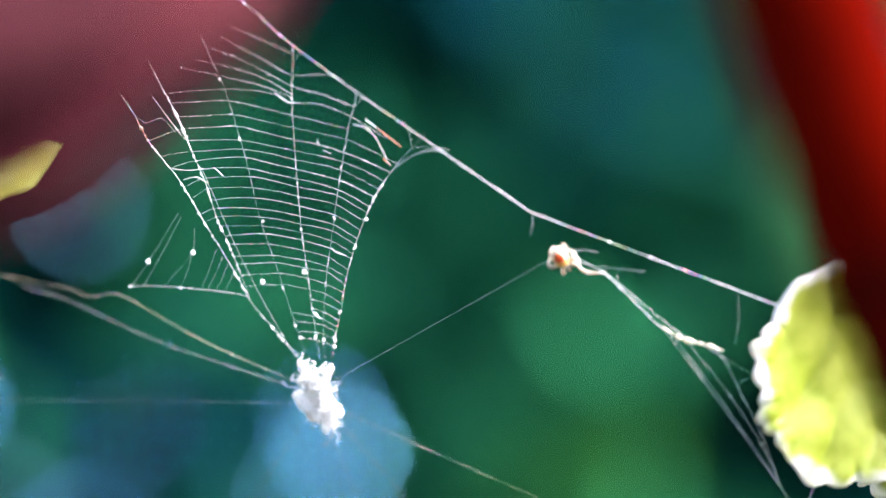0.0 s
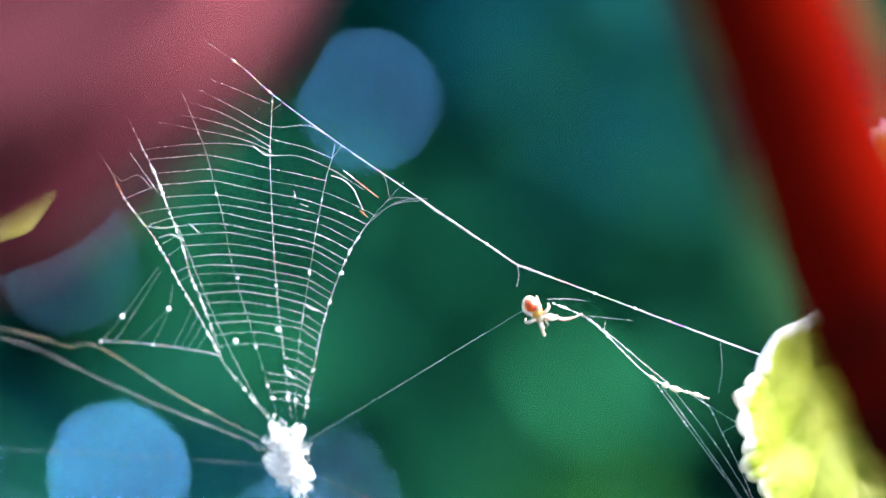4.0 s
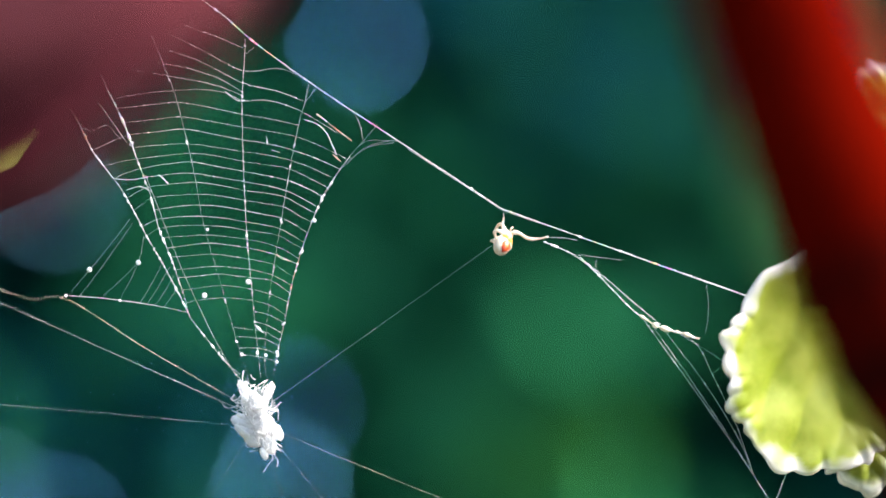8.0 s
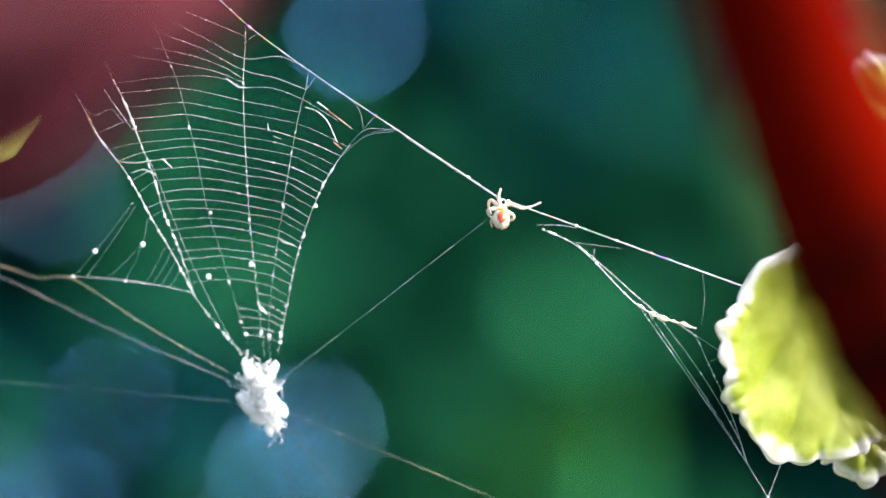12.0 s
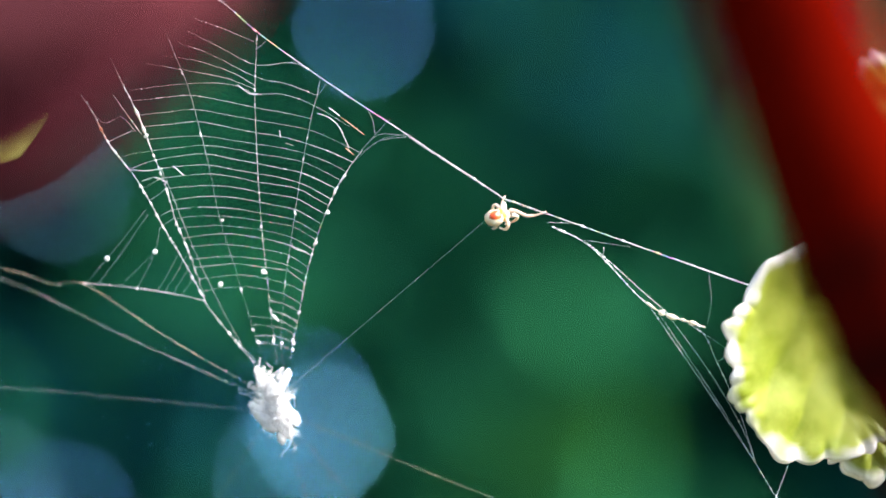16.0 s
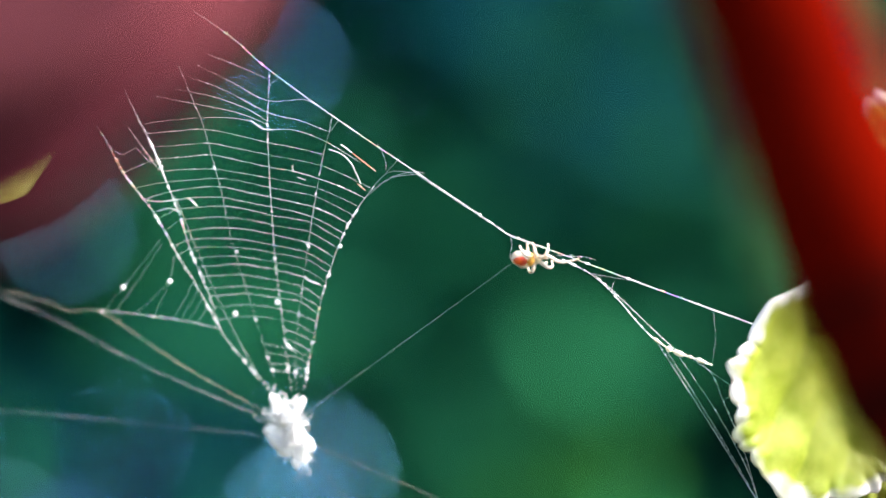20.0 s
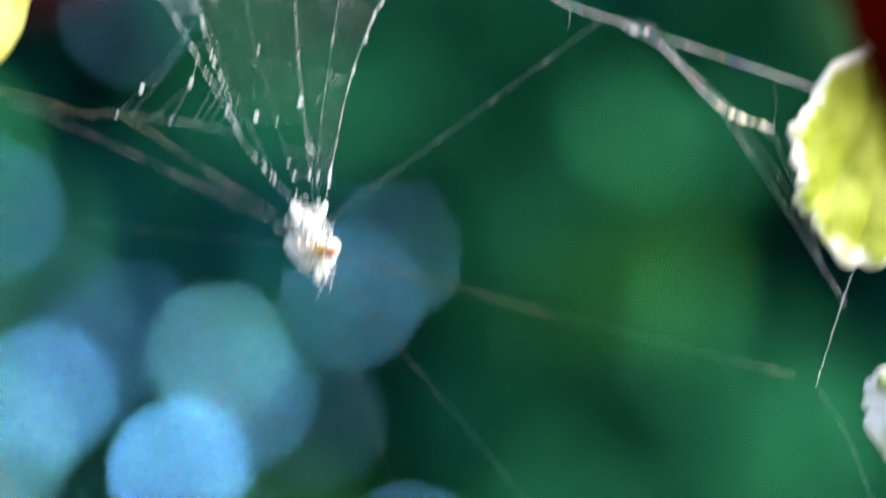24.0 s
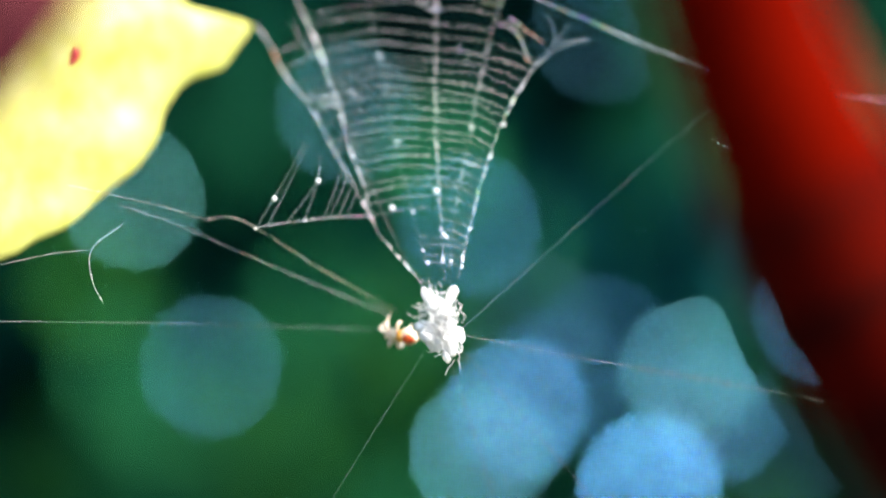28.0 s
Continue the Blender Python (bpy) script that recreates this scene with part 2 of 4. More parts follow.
# hedge openings: x, z, brightness of the glow behind, its share of green
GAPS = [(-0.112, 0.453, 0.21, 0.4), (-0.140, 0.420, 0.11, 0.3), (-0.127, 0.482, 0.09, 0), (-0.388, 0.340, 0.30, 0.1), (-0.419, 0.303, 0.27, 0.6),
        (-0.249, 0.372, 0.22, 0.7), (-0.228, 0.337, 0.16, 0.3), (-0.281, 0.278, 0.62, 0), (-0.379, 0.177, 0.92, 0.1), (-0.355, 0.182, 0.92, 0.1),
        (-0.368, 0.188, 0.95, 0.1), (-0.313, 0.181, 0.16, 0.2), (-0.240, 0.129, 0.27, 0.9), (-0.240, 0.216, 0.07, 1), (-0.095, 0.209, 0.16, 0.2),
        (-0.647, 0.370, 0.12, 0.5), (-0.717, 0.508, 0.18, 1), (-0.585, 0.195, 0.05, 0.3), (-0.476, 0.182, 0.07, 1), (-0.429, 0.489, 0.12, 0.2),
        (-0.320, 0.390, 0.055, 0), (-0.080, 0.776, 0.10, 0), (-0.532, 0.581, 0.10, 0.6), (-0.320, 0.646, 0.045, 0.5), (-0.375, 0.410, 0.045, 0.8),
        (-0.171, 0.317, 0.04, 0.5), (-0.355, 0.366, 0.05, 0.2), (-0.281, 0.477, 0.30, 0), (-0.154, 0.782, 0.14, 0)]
HEDGE_Y = 2.2


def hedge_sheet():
    """Inner shade of the hedge put into a near-black faceted sheet, open at gaps."""
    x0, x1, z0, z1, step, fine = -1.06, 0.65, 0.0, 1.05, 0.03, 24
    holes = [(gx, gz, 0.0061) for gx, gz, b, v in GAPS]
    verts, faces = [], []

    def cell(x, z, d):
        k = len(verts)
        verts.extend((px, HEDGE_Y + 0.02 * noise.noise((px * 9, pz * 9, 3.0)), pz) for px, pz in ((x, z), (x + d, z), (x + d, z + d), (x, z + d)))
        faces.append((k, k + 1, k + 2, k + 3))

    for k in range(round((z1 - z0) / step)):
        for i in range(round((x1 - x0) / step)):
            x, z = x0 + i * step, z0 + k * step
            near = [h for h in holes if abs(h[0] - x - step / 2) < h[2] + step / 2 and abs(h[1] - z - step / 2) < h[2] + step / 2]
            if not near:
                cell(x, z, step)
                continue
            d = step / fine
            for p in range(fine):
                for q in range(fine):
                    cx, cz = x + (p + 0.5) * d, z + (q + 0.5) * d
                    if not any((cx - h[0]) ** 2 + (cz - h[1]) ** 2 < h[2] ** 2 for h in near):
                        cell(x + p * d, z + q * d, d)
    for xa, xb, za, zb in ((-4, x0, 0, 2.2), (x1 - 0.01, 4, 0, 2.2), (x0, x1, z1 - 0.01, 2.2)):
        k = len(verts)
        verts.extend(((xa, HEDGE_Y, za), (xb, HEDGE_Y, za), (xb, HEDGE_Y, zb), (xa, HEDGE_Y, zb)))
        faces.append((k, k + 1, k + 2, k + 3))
    return mesh_of("hedge_shade_sheet", verts, faces, HEDGE_DARK)


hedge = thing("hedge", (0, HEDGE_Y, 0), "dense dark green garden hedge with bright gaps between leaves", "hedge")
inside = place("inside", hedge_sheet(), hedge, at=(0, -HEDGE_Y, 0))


def sky_mesh():
    """A glowing sheet that stands for sky, its brightness and green set per gap."""
    x0, z0, step, nx, nz = -0.86, 0.04, 0.009, 108, 92
    verts = [(x0 + i * step, 2.25, z0 + k * step) for k in range(nz + 1) for i in range(nx + 1)]
    glow = []
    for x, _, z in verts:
        gx, gz, b, green_mix = min(GAPS, key=lambda q: (q[0] - x) ** 2 + (q[1] - z) ** 2)
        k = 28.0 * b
        glow += [k * (0.14 + 0.07 * green_mix), k * (0.455 + 0.20 * green_mix), k * (0.95 - 0.28 * green_mix), 1.0]
    faces = [(k * (nx + 1) + i, k * (nx + 1) + i + 1, (k + 1) * (nx + 1) + i + 1, (k + 1) * (nx + 1) + i) for k in range(nz) for i in range(nx)]
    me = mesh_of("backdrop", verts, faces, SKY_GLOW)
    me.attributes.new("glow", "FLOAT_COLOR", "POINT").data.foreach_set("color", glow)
    return me


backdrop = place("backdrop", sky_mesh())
tagged(backdrop, "glowing sheet just behind the hedge front, standing for bright sky", "sky", kind="structure")
# where light on the hedge is put into lighter green leaves: x, z
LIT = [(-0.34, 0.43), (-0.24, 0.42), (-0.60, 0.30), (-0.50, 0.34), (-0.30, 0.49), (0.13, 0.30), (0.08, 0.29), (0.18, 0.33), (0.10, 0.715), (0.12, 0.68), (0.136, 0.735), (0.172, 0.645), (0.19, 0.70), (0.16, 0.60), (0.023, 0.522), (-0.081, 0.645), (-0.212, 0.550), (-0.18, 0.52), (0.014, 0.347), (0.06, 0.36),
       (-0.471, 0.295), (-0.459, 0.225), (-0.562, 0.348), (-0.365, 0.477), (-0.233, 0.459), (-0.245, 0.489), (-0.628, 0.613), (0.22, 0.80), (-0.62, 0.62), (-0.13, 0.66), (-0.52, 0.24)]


# bare spots where the near-black sheet shows as painted shade: x, z, radius
DARK_SPOTS = [(-0.035, 0.758, 0.05), (-0.337, 0.562, 0.05), (0.19, 0.17, 0.08), (-0.006, 0.141, 0.09), (-0.278, 0.617, 0.045), (-0.56, 0.466, 0.05), (-0.601, 0.472, 0.05), (-0.332, 0.264, 0.03), (-0.633, 0.165, 0.07), (-0.508, 0.154, 0.06), (-0.769, 0.352, 0.07), (-0.64, 0.644, 0.06), (0.22, 0.55, 0.05)]


def leaf_cloud(name, count, x0, x1, z0, z1, y0, y1, size, material, seed, keep=None):
    """Many small bent leaves as one mesh."""
    rnd = random.Random(seed)
    verts, faces = [], []
    while len(faces) < count * 4:
        c = Vector((rnd.uniform(x0, x1), rnd.uniform(y0, y1), rnd.uniform(z0, z1)))
        if keep and not keep(c):
            continue
        if any((c.x - hx) ** 2 + (c.z - hz) ** 2 < hr ** 2 for hx, hz, hr in DARK_SPOTS):
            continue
        f = (c.y + 0.4964) / 2.6964
        if any((c.x - 0.03 - (gx - 0.03) * f) ** 2 + (c.z - 0.6 - (gz - 0.6) * f) ** 2 < 0.044 ** 2 for gx, gz, b, v in GAPS if b > 0.035):
            continue
        m = Euler((rnd.uniform(0.6, 1.6), rnd.uniform(-0.7, 0.7), rnd.uniform(-1.2, 1.2))).to_matrix()
        s = size * rnd.uniform(0.6, 1.3)
        k = len(verts)
        for px, py, pz in ((0, -1, 0), (0.42, -0.25, 0.1), (0.34, 0.4, 0.1), (0, 1, -0.12), (-0.34, 0.4, 0.1), (-0.42, -0.25, 0.1), (0, 0, -0.06)):
            verts.append(c + m @ (Vector((px, py, pz)) * s))
        faces += [(k, k + 1, k + 6), (k + 1, k + 2, k + 3, k + 6), (k + 6, k + 3, k + 4, k + 5), (k + 6, k + 5, k)]
    return mesh_of(name, verts, faces, material)


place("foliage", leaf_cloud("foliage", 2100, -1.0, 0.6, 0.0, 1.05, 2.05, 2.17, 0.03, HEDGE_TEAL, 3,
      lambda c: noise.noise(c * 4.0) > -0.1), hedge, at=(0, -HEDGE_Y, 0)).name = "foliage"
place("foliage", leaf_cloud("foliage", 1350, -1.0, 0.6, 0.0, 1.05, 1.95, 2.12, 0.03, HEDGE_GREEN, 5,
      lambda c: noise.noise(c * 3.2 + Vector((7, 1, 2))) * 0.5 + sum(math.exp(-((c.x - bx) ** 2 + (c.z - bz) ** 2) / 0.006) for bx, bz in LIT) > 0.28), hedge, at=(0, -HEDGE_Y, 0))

# bluish light on the upper hedge, put into the colour of these leaves
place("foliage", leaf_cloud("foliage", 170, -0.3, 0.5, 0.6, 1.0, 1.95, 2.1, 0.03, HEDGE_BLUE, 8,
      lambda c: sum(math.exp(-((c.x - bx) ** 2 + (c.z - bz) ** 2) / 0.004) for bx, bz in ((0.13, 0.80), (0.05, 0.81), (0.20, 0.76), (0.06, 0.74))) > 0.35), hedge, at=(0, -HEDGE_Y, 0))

# pale blue haze low at the left, put into leaf colour
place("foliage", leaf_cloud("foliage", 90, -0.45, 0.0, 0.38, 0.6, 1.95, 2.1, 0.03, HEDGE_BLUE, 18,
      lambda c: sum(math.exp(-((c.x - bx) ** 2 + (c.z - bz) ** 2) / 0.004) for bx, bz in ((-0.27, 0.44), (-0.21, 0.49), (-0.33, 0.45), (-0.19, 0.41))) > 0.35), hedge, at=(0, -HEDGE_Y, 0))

# lit patches put into the colour of yellow-green leaves: x, z
YELLOW_LIT = [(-0.543, 0.308), (-0.558, 0.335), (-0.448, 0.388), (-0.162, 0.258), (0.07, 0.445), (-0.67, 0.494), (-0.715, 0.31)]
place("foliage", leaf_cloud("foliage", 230, -1.0, 0.6, 0.0, 1.05, 1.92, 2.08, 0.028, HEDGE_YELLOW, 9,
      lambda c: sum(math.exp(-((c.x - bx) ** 2 + (c.z - bz) ** 2) / 0.0022) for bx, bz in YELLOW_LIT) > 0.2), hedge, "yellow-green leaves with lit patches put into their colour", at=(0, -HEDGE_Y, 0))
# the rest of the hedge beside, above and on top of the view
place("foliage", leaf_cloud("foliage", 5200, -4.0, 4.0, 0.0, 2.25, 1.98, 2.18, 0.055, HEDGE_TEAL, 14,
      lambda c: not (-0.95 < c.x < 0.6 and c.z < 1.05)), hedge, at=(0, -HEDGE_Y, 0))
place("foliage", leaf_cloud("foliage", 3000, -4.0, 4.0, 0.0, 2.3, 1.9, 2.15, 0.05, HEDGE_GREEN, 15,
      lambda c: not (-0.95 < c.x < 0.6 and c.z < 1.05) and noise.noise(c * 2.5) > -0.05), hedge, at=(0, -HEDGE_Y, 0))
place("foliage", leaf_cloud("foliage", 2200, -4.0, 4.0, 2.14, 2.3, 1.95, 2.55, 0.055, HEDGE_GREEN, 16), hedge, at=(0, -HEDGE_Y, 0))
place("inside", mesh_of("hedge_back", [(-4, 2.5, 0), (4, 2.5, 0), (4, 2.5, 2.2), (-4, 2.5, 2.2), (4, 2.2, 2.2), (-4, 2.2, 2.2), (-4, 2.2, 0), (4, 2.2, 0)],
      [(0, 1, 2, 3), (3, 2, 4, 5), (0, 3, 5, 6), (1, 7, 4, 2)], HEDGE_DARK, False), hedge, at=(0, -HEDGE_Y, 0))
place("foliage", leaf_cloud("foliage", 3000, -4.0, 4.0, 0.0, 2.25, 2.52, 2.62, 0.06, HEDGE_TEAL, 17), hedge, at=(0, -HEDGE_Y, 0))


# single leaves that sway before an opening and let it flash: opening, and how far it stands open at each time
def sway_leaf():
    ring = [(-0.016 + 0.016 * math.cos(a), 0.0, 0.034 * math.sin(a)) for a in (2 * math.pi * k / 16 for k in range(16))]
    verts = ring + [(x, y + 0.0008, z) for x, y, z in ring] + [(-0.016, -0.003, 0), (-0.016, -0.0022, 0)]
    faces = [(k, (k + 1) % 16, 32) for k in range(16)] + [(16 + (k + 1) % 16, 16 + k, 33) for k in range(16)]
    return mesh_of("blade", verts, faces + [(k, k + 16, (k + 1) % 16 + 16, (k + 1) % 16) for k in range(16)], HEDGE_TEAL)


SWAYS = []
blade = sway_leaf()
HUB_GAP = ((0, 1), (1, 0.6), (2, 0.2), (3, 0.5), (5.5, 0.1), (6, 0.2), (6.5, 0.7), (7, 1), (7.5, 0.5), (8, 0), (9, 0.45), (11, 0.4), (14, 0.55), (14.5, 0.2), (15, 0), (15.5, 0.5), (16, 0.9), (18, 0.95), (18.5, 0.5), (19, 0), (20, 0.5), (22.5, 0.35), (23.5, 0.4), (24, 0.35), (25, 0.6), (28, 0.6))
TOP_GAP = ((0, 0.1), (2, 0.15), (3, 1), (5.5, 0.7), (6, 0.5), (7, 0.9), (8, 0.75), (9, 0.2), (10, 0.1), (11, 0.9), (14, 0.2), (15, 0.1), (16, 0.7), (17, 0.7), (18, 0.2), (20, 0.2), (22.5, 0.1), (28, 0.3))
HIGH_GAP = ((0, 0), (11, 0), (13.5, 0.7), (14, 1), (14.5, 0.4), (15, 0.05), (19, 0), (20, 0.4), (20.5, 0.2), (22.5, 0), (28, 0))
LOW_GAP = ((0, 0.25), (1, 0.15), (2, 0.5), (3, 0.9), (3.5, 0.8), (5.5, 0.8), (6, 1), (6.5, 0.3), (7, 0.1), (8, 0.1), (9, 0.45), (10, 0.2), (11, 0.35), (14, 0.06), (16, 0.06), (18, 0.1), (19, 0.2), (20, 0.25), (25, 0), (26, 0.05), (28, 0.05))
SIDE_GAP = ((0, 0), (11, 0.1), (14, 0), (20, 0), (22.5, 0.2), (24, 1), (28, 1))
for gx, gz, shares in ((-0.112, 0.453, HUB_GAP), (-0.249, 0.372, SIDE_GAP), (-0.08, 0.776, TOP_GAP), (-0.154, 0.782, HIGH_GAP), (-0.281, 0.477, LOW_GAP)):
    spray = thing("hedge_leaf", (gx, 2.175, gz), "dark green hedge leaf swaying before a bright gap", "leaf", "swaying leaves of the hedge")
    place("blade", blade, spray)
    SWAYS.append((spray, [(t, pose(gx * 0.9907 + 0.0082 * (1 - 2 * f), 2.175, gz + (0.6 - gz) * 0.0093)) for t, f in shares]))

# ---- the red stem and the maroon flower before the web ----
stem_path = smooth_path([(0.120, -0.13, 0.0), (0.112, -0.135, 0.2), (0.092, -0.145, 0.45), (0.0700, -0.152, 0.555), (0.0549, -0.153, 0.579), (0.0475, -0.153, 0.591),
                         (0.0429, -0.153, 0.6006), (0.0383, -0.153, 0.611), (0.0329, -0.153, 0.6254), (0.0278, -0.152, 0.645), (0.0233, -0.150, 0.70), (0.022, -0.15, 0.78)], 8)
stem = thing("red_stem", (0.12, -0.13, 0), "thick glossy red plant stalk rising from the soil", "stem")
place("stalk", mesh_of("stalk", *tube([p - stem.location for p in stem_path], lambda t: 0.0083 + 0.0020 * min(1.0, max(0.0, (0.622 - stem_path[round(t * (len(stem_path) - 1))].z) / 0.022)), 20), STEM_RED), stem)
# added sleeve whose dark colour stands for shade on the lower stalk
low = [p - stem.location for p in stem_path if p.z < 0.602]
place("shade_sleeve", mesh_of("shade_sleeve", *tube(low, lambda t: 0.0107 - 0.0003 * t + 0.0003 * math.sin(t * 40), 20), STEM_SHADE), stem, "dark sleeve round the lower stalk, its shade put into the colour")


def petal_mesh(name, material, cx, cz, y, rad, cup, tilt, seed, roll=0.0):
    """A round, cupped petal with a wavy rim, rolled back where asked, and real thickness."""
    verts, faces = [], []
    rings, seg = 14, 48
    for side in (0, 1):
        for i in range(rings + 1):
            for k in range(seg):
                a = 2 * math.pi * k / seg
                r = i / rings
                rr = rad * r * (1 + 0.05 * noise.noise((math.cos(a) * 1.5, math.sin(a) * 1.5, seed)) * r)
                fold = (-0.0014 if roll else 0.002) * math.sin(r * 7.5 + 0.6 * math.sin(a * 2)) * r
                dy = cup * r * r + fold + roll * max(0.0, (r - 0.91) / 0.09) ** 2 + side * 0.0012 * (1 - r * r)
                verts.append(Vector((cx + math.cos(a) * rr, y + dy + tilt * math.sin(a) * rr, cz + math.sin(a) * rr)))
    n = (rings + 1) * seg
    for side in (0, 1):
        for i in range(rings):
            for k in range(seg):
                a, b = side * n + i * seg + k, side * n + i * seg + (k + 1) % seg
                faces.append((a, b, b + seg, a + seg) if side else (a, a + seg, b + seg, b))
    for k in range(seg):
        a, b = rings * seg + k, rings * seg + (k + 1) % seg
        faces.append((a, a + n, b + n, b))
    return mesh_of(name, verts, faces, material)


flower = thing("maroon_flower", (-0.068, -0.19, 0.0), "large dark maroon flower head hanging over the web", "flower")
off = flower.location
# back petals darker than the front one: shade put into their colour
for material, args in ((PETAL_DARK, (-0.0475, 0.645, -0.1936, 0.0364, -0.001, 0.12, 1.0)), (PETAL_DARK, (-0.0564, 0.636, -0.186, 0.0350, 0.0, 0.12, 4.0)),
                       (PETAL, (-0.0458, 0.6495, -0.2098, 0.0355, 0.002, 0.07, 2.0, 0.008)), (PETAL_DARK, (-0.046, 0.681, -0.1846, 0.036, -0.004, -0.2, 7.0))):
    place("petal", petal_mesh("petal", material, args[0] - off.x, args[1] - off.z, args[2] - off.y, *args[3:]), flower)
place("stalk", mesh_of("stalk", *tube(smooth_path([(0, 0, 0), (-0.02, 0.0, 0.3), (-0.01, 0.006, 0.55), (0.005, 0.004, 0.655)], 8), 0.003, 10), LEAF_STALK), flower)


# ---- leaves at the web ----
def outline_at(outline, deg):
    """How far a lobe reaches at this angle, between the given ones."""
    for (a, fa), (b, fb) in zip(outline, outline[1:]):
        if deg <= b:
            return fa + (fb - fa) * (deg - a) / (b - a)
    return 1.0


def leaf_blade(name, length, width, lobes, depth, taper, cup, material, seed, thick=0.0007, rim_width=0.16, wob=0.1, outline=()):
    """A scalloped leaf blade in its own space: tip towards +z, face towards -y, with veins pressed in and a pale rim."""
    rows, seg = 26, lobes * (26 if outline else 10)
    verts, faces, rim = [], [], []
    for side in (0, 1):
        for i in range(rows + 1):
            r = (i / rows) ** 0.8
            for k in range(seg):
                a = 2 * math.pi * k / seg
                s = math.cos(a)
                wave = a + 0.16 * math.sin(3 * a + seed) + 0.07 * math.sin(7 * a + 2 * seed) + 0.03 * math.sin(13 * a + seed)
                deep = depth * (0.55 + 0.9 * abs(noise.noise((math.cos(a) * 3, math.sin(a) * 3, seed + 9))) * 2)
                scallop = 1 - deep * (1 - abs(math.sin(wave * lobes / 2)) ** 0.8) * r ** 6
                scallop *= 1 + 0.5 * depth * math.sin(wave * lobes / 3 + seed) * r ** 4
                scallop *= 1 + wob * noise.noise((math.cos(a) * 2, math.sin(a) * 2, seed)) * r
                if outline:
                    scallop *= 1 + (outline_at(outline, math.degrees(a)) - 1) * r ** 2
                hx = width * math.sin(a) * (1 + taper * s) * scallop * r
                hz = length * s * scallop * r
                vein = 0.00055 * (0.6 - abs(math.sin(abs(hx) / width * 5.5 - hz / length * 5.5 + 0.6 * noise.noise((hx * 150, hz * 150, seed + 4))))) * min(1.0, r * 2) * (1 - r ** 6) + 0.0005 * math.exp(-(hx / width * 7) ** 2) * (1 - r ** 3)
                bowl = cup * (r * r) + 0.0016 * noise.noise((hx * 110, hz * 110, seed))
                puff = 0.0006 * math.exp(-((r - 0.9) / 0.09) ** 2) * (abs(math.sin(wave * lobes / 2)) ** 0.7 - 0.15)
                half = thick * (1 - 0.9 * r ** 10)
                y = bowl + vein + (half if side else -half - puff)
                verts.append(Vector((hx, y, hz)))
                patch = (r - 1 + 1.7 * rim_width) / rim_width + 0.9 * noise.noise((hx * 150, hz * 150, seed)) + 0.5 * noise.noise((hx * 420, hz * 420, seed)) - 0.8
                rim.append(max(0.0, min(1.0, patch)))
    n = (rows + 1) * seg
    for side in (0, 1):
        for i in range(rows):
            for k in range(seg):
                a, b = side * n + i * seg + k, side * n + i * seg + (k + 1) % seg
                faces.append((a, a + seg, b + seg, b) if side else (a, b, b + seg, a + seg))
    for k in range(seg):
        a, b = rows * seg + k, rows * seg + (k + 1) % seg
        faces.append((a, b, b + n, a + n))
    me = mesh_of(name, verts, faces, material)
    layer = me.attributes.new("rim", "FLOAT", "POINT")
    layer.data.foreach_set("value", rim)
    return me


def leaf(at, turn, blade_args, stalk_to, label, group="leaves of the cream-edged plant"):
    ob = thing("leaf", at, label, "leaf", group)
    b = place("blade", leaf_blade("blade", *blade_args), ob)
    b.rotation_euler = [radians(a) for a in turn]
    base = b.rotation_euler.to_matrix() @ Vector((0, 0.0005, -blade_args[0] * 0.9))
    end = Vector(stalk_to) - Vector(at)
    place("petiole", mesh_of("petiole", *tube(smooth_path([base, base.lerp(end, 0.5) + Vector((0, 0.004, -0.004)), end], 8), lambda t: 0.0009 + 0.0006 * t, 8), LEAF_STALK), ob)
    return ob


U12 = 1 / 12000
plant = thing("plant_stem", (0.125, 0.03, 0), "slender green plant stem carrying cream-edged leaves", "stem")
place("stalk", mesh_of("stalk", *tube(smooth_path([(0, 0, 0), (0.004, 0, 0.3), (-0.004, 0.0, 0.52), (0.0, 0.002, 0.70)], 10), lambda t: 0.004 - 0.002 * t, 10), LEAF_STALK), plant)
leaf(w(1437, 617, 0.004), (-6, 157, 20), (205 * U12, 214 * U12, 26, 0.055, -0.06, -0.0030, LEAF, 1.0, 0.0006, 0.13, 0.08), (0.125, 0.03, 0.585), "yellow-green scalloped leaf with cream margin holding the bridge thread")
leaf(w(1524, 774, 0.010), (10, 165, 0), (92 * U12, 80 * U12, 14, 0.11, 0.1, 0.001, LEAF, 2.0, 0.0007, 0.6), (0.122, 0.03, 0.56), "small scalloped cream-edged leaf under a larger one")
leaf(w(1560, 1105, 0.006), (5, 120, 10), (170 * U12, 140 * U12, 18, 0.08, 0.1, 0.002, LEAF, 3.0, 0.0007, 0.4), (0.122, 0.03, 0.53), "scalloped cream-edged leaf low on the plant")
leaf(w(1400, 1620, 0.0), (0, 20, 0), (150 * U12, 120 * U12, 18, 0.10, 0.1, 0.004, LEAF, 4.0), (0.122, 0.03, 0.48), "scalloped cream-edged leaf near the ground")
leaf(w(1662, 230, 0.034), (0, -50, 10), (190 * U12, 120 * U12, 16, 0.08, 0.15, 0.004, LEAF, 5.0), (0.125, 0.032, 0.63), "scalloped cream-edged leaf behind the red stalk")

